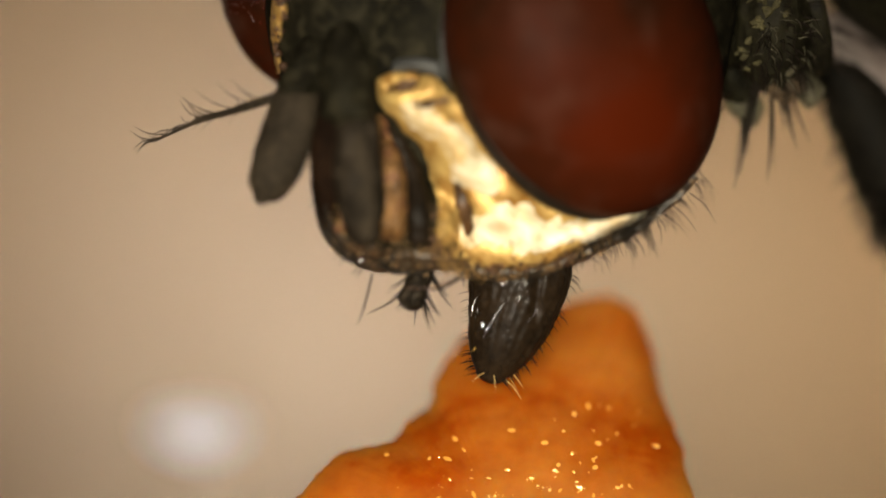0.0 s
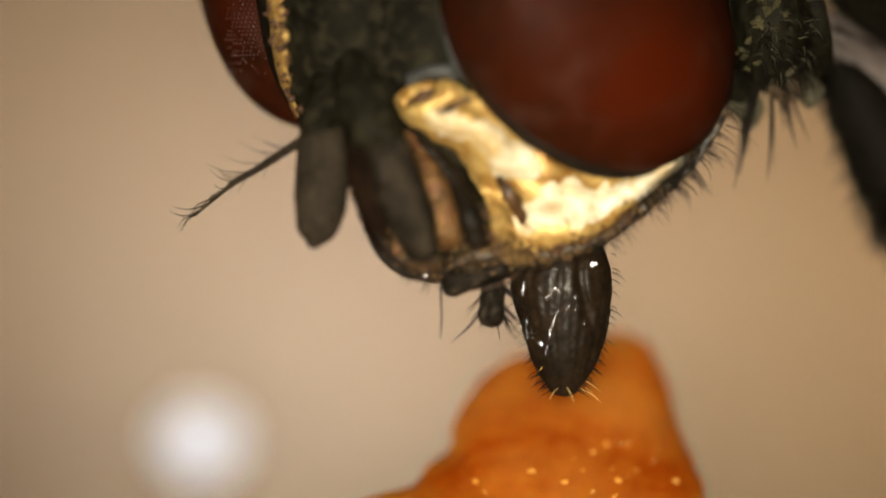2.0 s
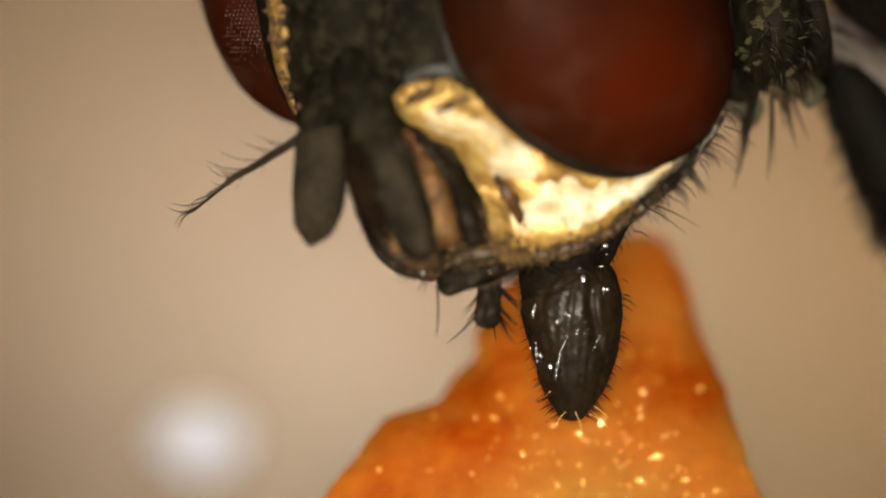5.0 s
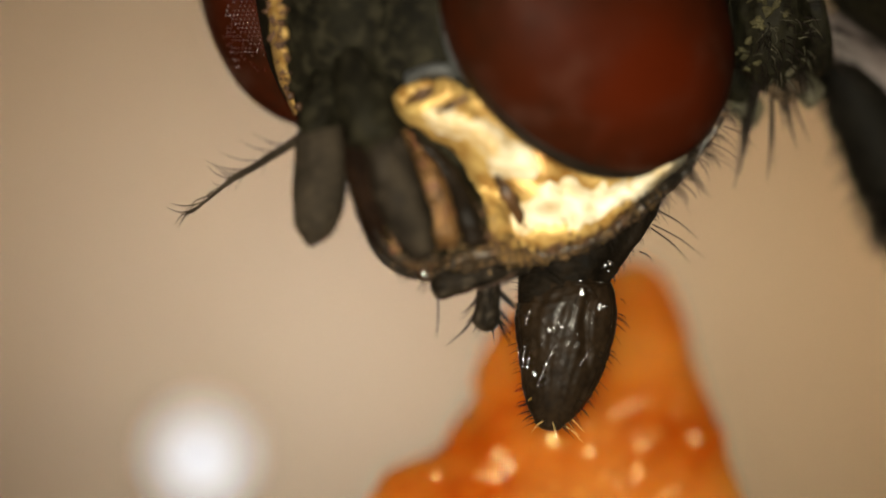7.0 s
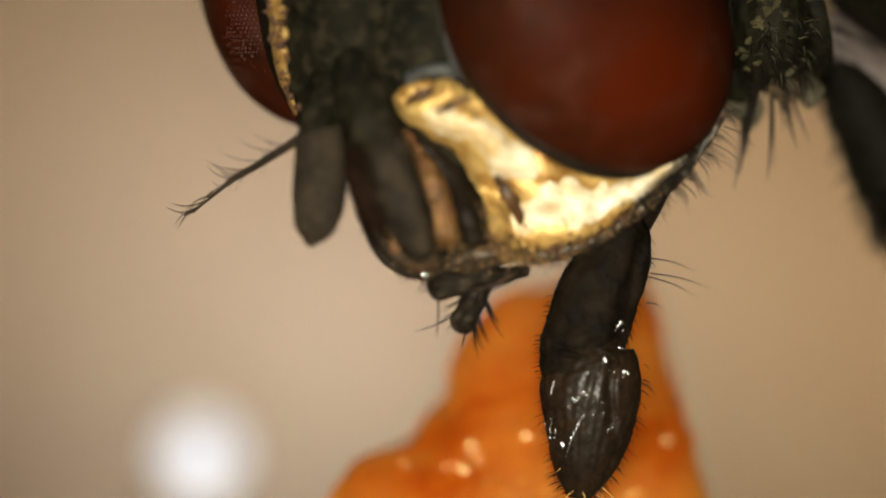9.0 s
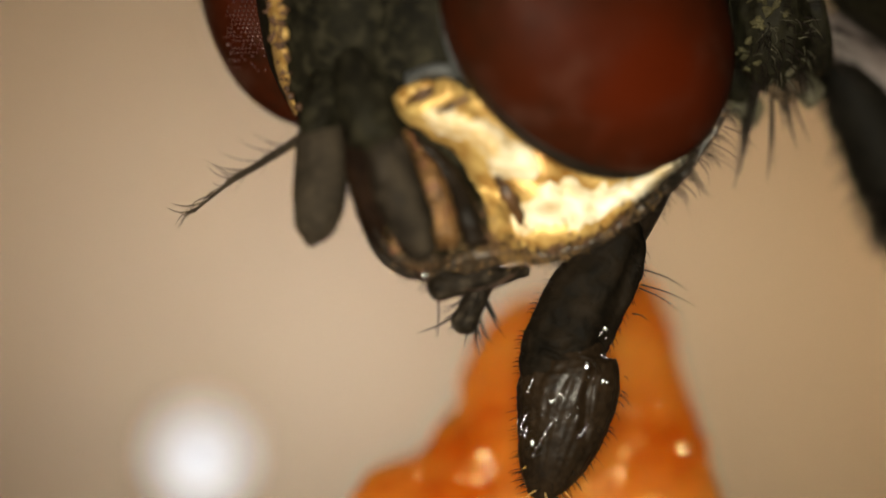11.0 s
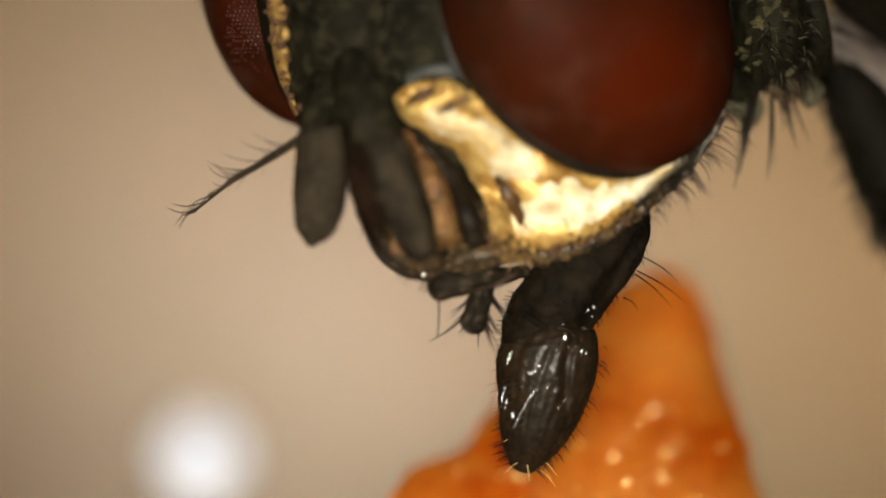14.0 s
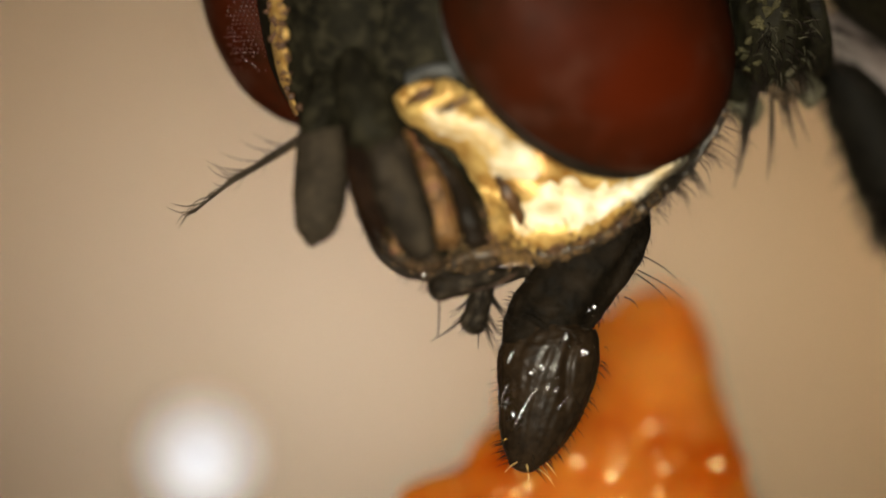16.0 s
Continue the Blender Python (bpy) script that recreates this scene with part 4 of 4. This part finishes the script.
# food: seconds, peak (grid), turn (degrees), depth (mm)
FOOD_ROWS = (
    (0.0, 1073, 523, 2.8, 0), (0.1, 1083, 553, 2.8, 0.02), (0.2, 1112, 576, 2.9, 0.1), (0.3, 1159, 601, 2.9, 0.22), (0.4, 1198, 619, 2.9, 0.3), (0.5, 1196, 637, 2.9, 0.32),
    (0.6, 1161, 632, 3.0, 0.3), (0.7, 1136, 627, 3.0, 0.28), (0.8, 1098, 628, 3.0, 0.24), (0.9, 1080, 616, 3.0, 0.2), (1.0, 1033, 569, 3.1, 0.08), (1.1, 1059, 534, 3.1, 0),
    (1.2, 1133, 474, 3.1, -0.05), (1.3, 1233, 446, 3.1, -0.05), (1.4, 1217, 455, 3.2, -0.05), (1.5, 1237, 494, 3.2, -0.05), (1.6, 1207, 531, 2.7, 0.02), (1.8, 1144, 570, 1.7, 0.12),
    (2.0, 1098, 588, 0.7, 0.2), (2.1, 1143, 629, 0.2, 0.35), (2.2, 1160, 704, -0.3, 0.5), (2.3, 1121, 651, -0.8, 0.5), (2.5, 1065, 471, -1.8, 0.3), (2.6, 1075, 444, -1.4, 0.22),
    (2.7, 1119, 415, -1.0, 0.12), (2.8, 1128, 380, -0.6, 0.06), (3.0, 1112, 330, 0.8, 0), (3.2, 1113, 312, 1.0, -0.02), (3.5, 1116, 322, 2.2, -0.02), (3.8, 1123, 353, 1.4, 0),
    (4.0, 1119, 378, 0.9, 0.08), (4.2, 1130, 384, 0.4, 0.16), (5.2, 1128, 422, -1.5, 0.5), (6.3, 1120, 456, -2.5, 0.8), (6.5, 1128, 455, -2.5, 0.8), (7.0, 1123, 468, -2.2, 0.8),
    (7.5, 1092, 479, -1.8, 0.8), (8.0, 1100, 499, -1.7, 0.8), (8.5, 1080, 478, -0.6, 0.8), (9.0, 1086, 468, 0.6, 0.8), (9.2, 1087, 466, 0.6, 0.8), (10.3, 1087, 479, 0.5, 0.8),
    (11.3, 1108, 479, -0.8, 0.8), (11.5, 1106, 473, -0.8, 0.8), (12.0, 1099, 501, -0.8, 0.8), (12.5, 1098, 517, -0.6, 0.8), (13.0, 1160, 494, 0.2, 0.8), (13.5, 1161, 467, 0.4, 0.8),
    (14.0, 1179, 480, 0.2, 0.8), (14.5, 1179, 483, 0.2, 0.8), (15.0, 1186, 473, 0.2, 0.8), (15.5, 1182, 508, 0.2, 0.8), (16.0, 1174, 511, 0.2, 0.8))
# seconds, tilt of the food towards the lens (degrees)
TILT_ROWS = ((0.0, 0), (4.2, 0), (6.3, 11), (16.0, 11))
# finger palp and the palp along the mouth: seconds, turn (degrees), shift right, up (mm)
PALP_ROWS = ((0.0, -10, 0.0, 0.13), (1.0, -10, 0.0, 0.08), (1.2, -10, 0.03, 0.05), (4.2, -10, 0.03, 0.04), (7.0, -10, 0.02, 0.02), (8.5, 2, 0.0, 0.0), (9.0, 12, 0.0, -0.02), (11.3, 10, 0.0, -0.02), (11.5, 0, 0.0, 0.0), (16.0, 0, 0.0, 0.0))
PALP2_ROWS = ((0.0, 0, 0.1, 0.2), (1.0, 0, 0.1, 0.2), (1.2, -4, 0.05, 0.06), (6.3, -4, 0.04, 0.05), (7.5, 0, 0.0, 0.0), (16.0, 0, 0.0, 0.0))

# glowing disc: seconds, tilt away to dim it (degrees), shift right and up (mm)
GLOW_ROWS = ((0.0, 66, -0.02, 0.13), (0.3, 52, -0.02, 0.10), (0.6, 30, 0.0, 0.09), (0.9, 54, -0.01, 0.12), (1.2, 66, -0.02, 0.12), (1.6, 70, -0.02, 0.12), (1.8, 58, -0.01, 0.11), (2.1, 22, 0.0, 0.06), (2.4, 40, 0.0, 0.08),
             (2.7, 60, -0.01, 0.11), (3.0, 66, -0.02, 0.12), (3.6, 66, -0.02, 0.12), (4.2, 60, -0.01, 0.11), (5.2, 40, 0.0, 0.06), (6.3, 8, 0.0, 0.0), (16.0, 0, 0.0, 0.0))


def between(rows, t):
    for a, b in zip(rows, rows[1:]):
        if a[0] <= t <= b[0]:
            k = (t - a[0]) / (b[0] - a[0])
            return [x + (y - x) * k for x, y in zip(a, b)]
    return list(rows[-1])


def head_pose(t):
    """Pose of the head in the world."""
    _, turn, dx, dz = between(HEAD_ROWS, t)
    return pose((NECK.x + dx) * MM, NECK.y * MM, (NECK.z + dz) * MM, 0, turn, 0)


def motions():
    origin = Matrix.Translation(ORIGIN["fly"] * MM).inverted()
    walk(head, [(r[0], origin @ head_pose(r[0])) for r in HEAD_ROWS])
    pads, stalks, sleeves = [], [], []
    for t, tx, ty, jx, jy in PAD_ROWS:
        tip, top = at(tx, ty, 0.02), at(jx, jy, 0.05)
        way = (top - tip).normalized()
        lean = math.degrees(math.atan2(way.x, way.z))
        pads.append((t, origin @ pose(*(tip * MM), 0, lean, 0)))
        foot = tip + way * 0.72
        base = at(1110, 400, 0.2) - foot
        turn = math.degrees(math.atan2(base.x, max(base.z, 0.05)))
        turn = max(-12.0, min(turn, lean + 15, 34.0))
        if base.z < 0.3:
            turn = lean + (turn - lean) * max(0.0, base.z) / 0.3
        stalks.append((t, origin @ pose(*((foot + Vector((0, -0.015, 0))) * MM), 0, turn, 0)))
        reach = max(0.0, min(1.0, (jy - 500) / 120))
        sleeves.append((t, origin @ head_pose(t) @ Matrix.Translation((ROST_AT - NECK + Vector((0, 0, 0.3 * (1 - reach)))) * MM)))
    walk(labellum, pads)
    walk(haustellum, stalks)
    walk(rostrum, sleeves)
    for ob, place, rows in ((palp, PALP_AT, PALP_ROWS), (palp2, PALP2_AT, PALP2_ROWS)):
        times = sorted({r[0] for r in rows} | {r[0] for r in HEAD_ROWS})
        keyed = []
        for t in times:
            _, turn, dx, dz = between(rows, t)
            keyed.append((t, origin @ head_pose(t) @ Matrix.Translation((place - NECK + Vector((dx, 0, dz))) * MM) @ pose(0, 0, 0, 0, turn, 0)))
        walk(ob, keyed)
    rest = at(1204, 474, 0.0) - FOOD_AT + Vector((0, LEAN * 0.92 + 0.36, 0))
    rows = []
    for t, px, py, turn, deep in FOOD_ROWS:
        tilt = between(TILT_ROWS, t)[1]
        m = pose(0, 0, 0, tilt, turn, 0).to_3x3()
        y = deep - (m @ Vector((0.2, 0, 0.36))).y
        top = m @ rest
        peak = at(px, py, y + top.y)
        rows.append((t, Matrix.Translation(Vector((peak.x - top.x, y, peak.z - top.z)) * MM) @ m.to_4x4()))
    walk(food, rows)
    walk(glow_head, [(t, pose(dx * MM, 0, dz * MM, tilt, 0, 0)) for t, tilt, dx, dz in GLOW_ROWS])


motions()
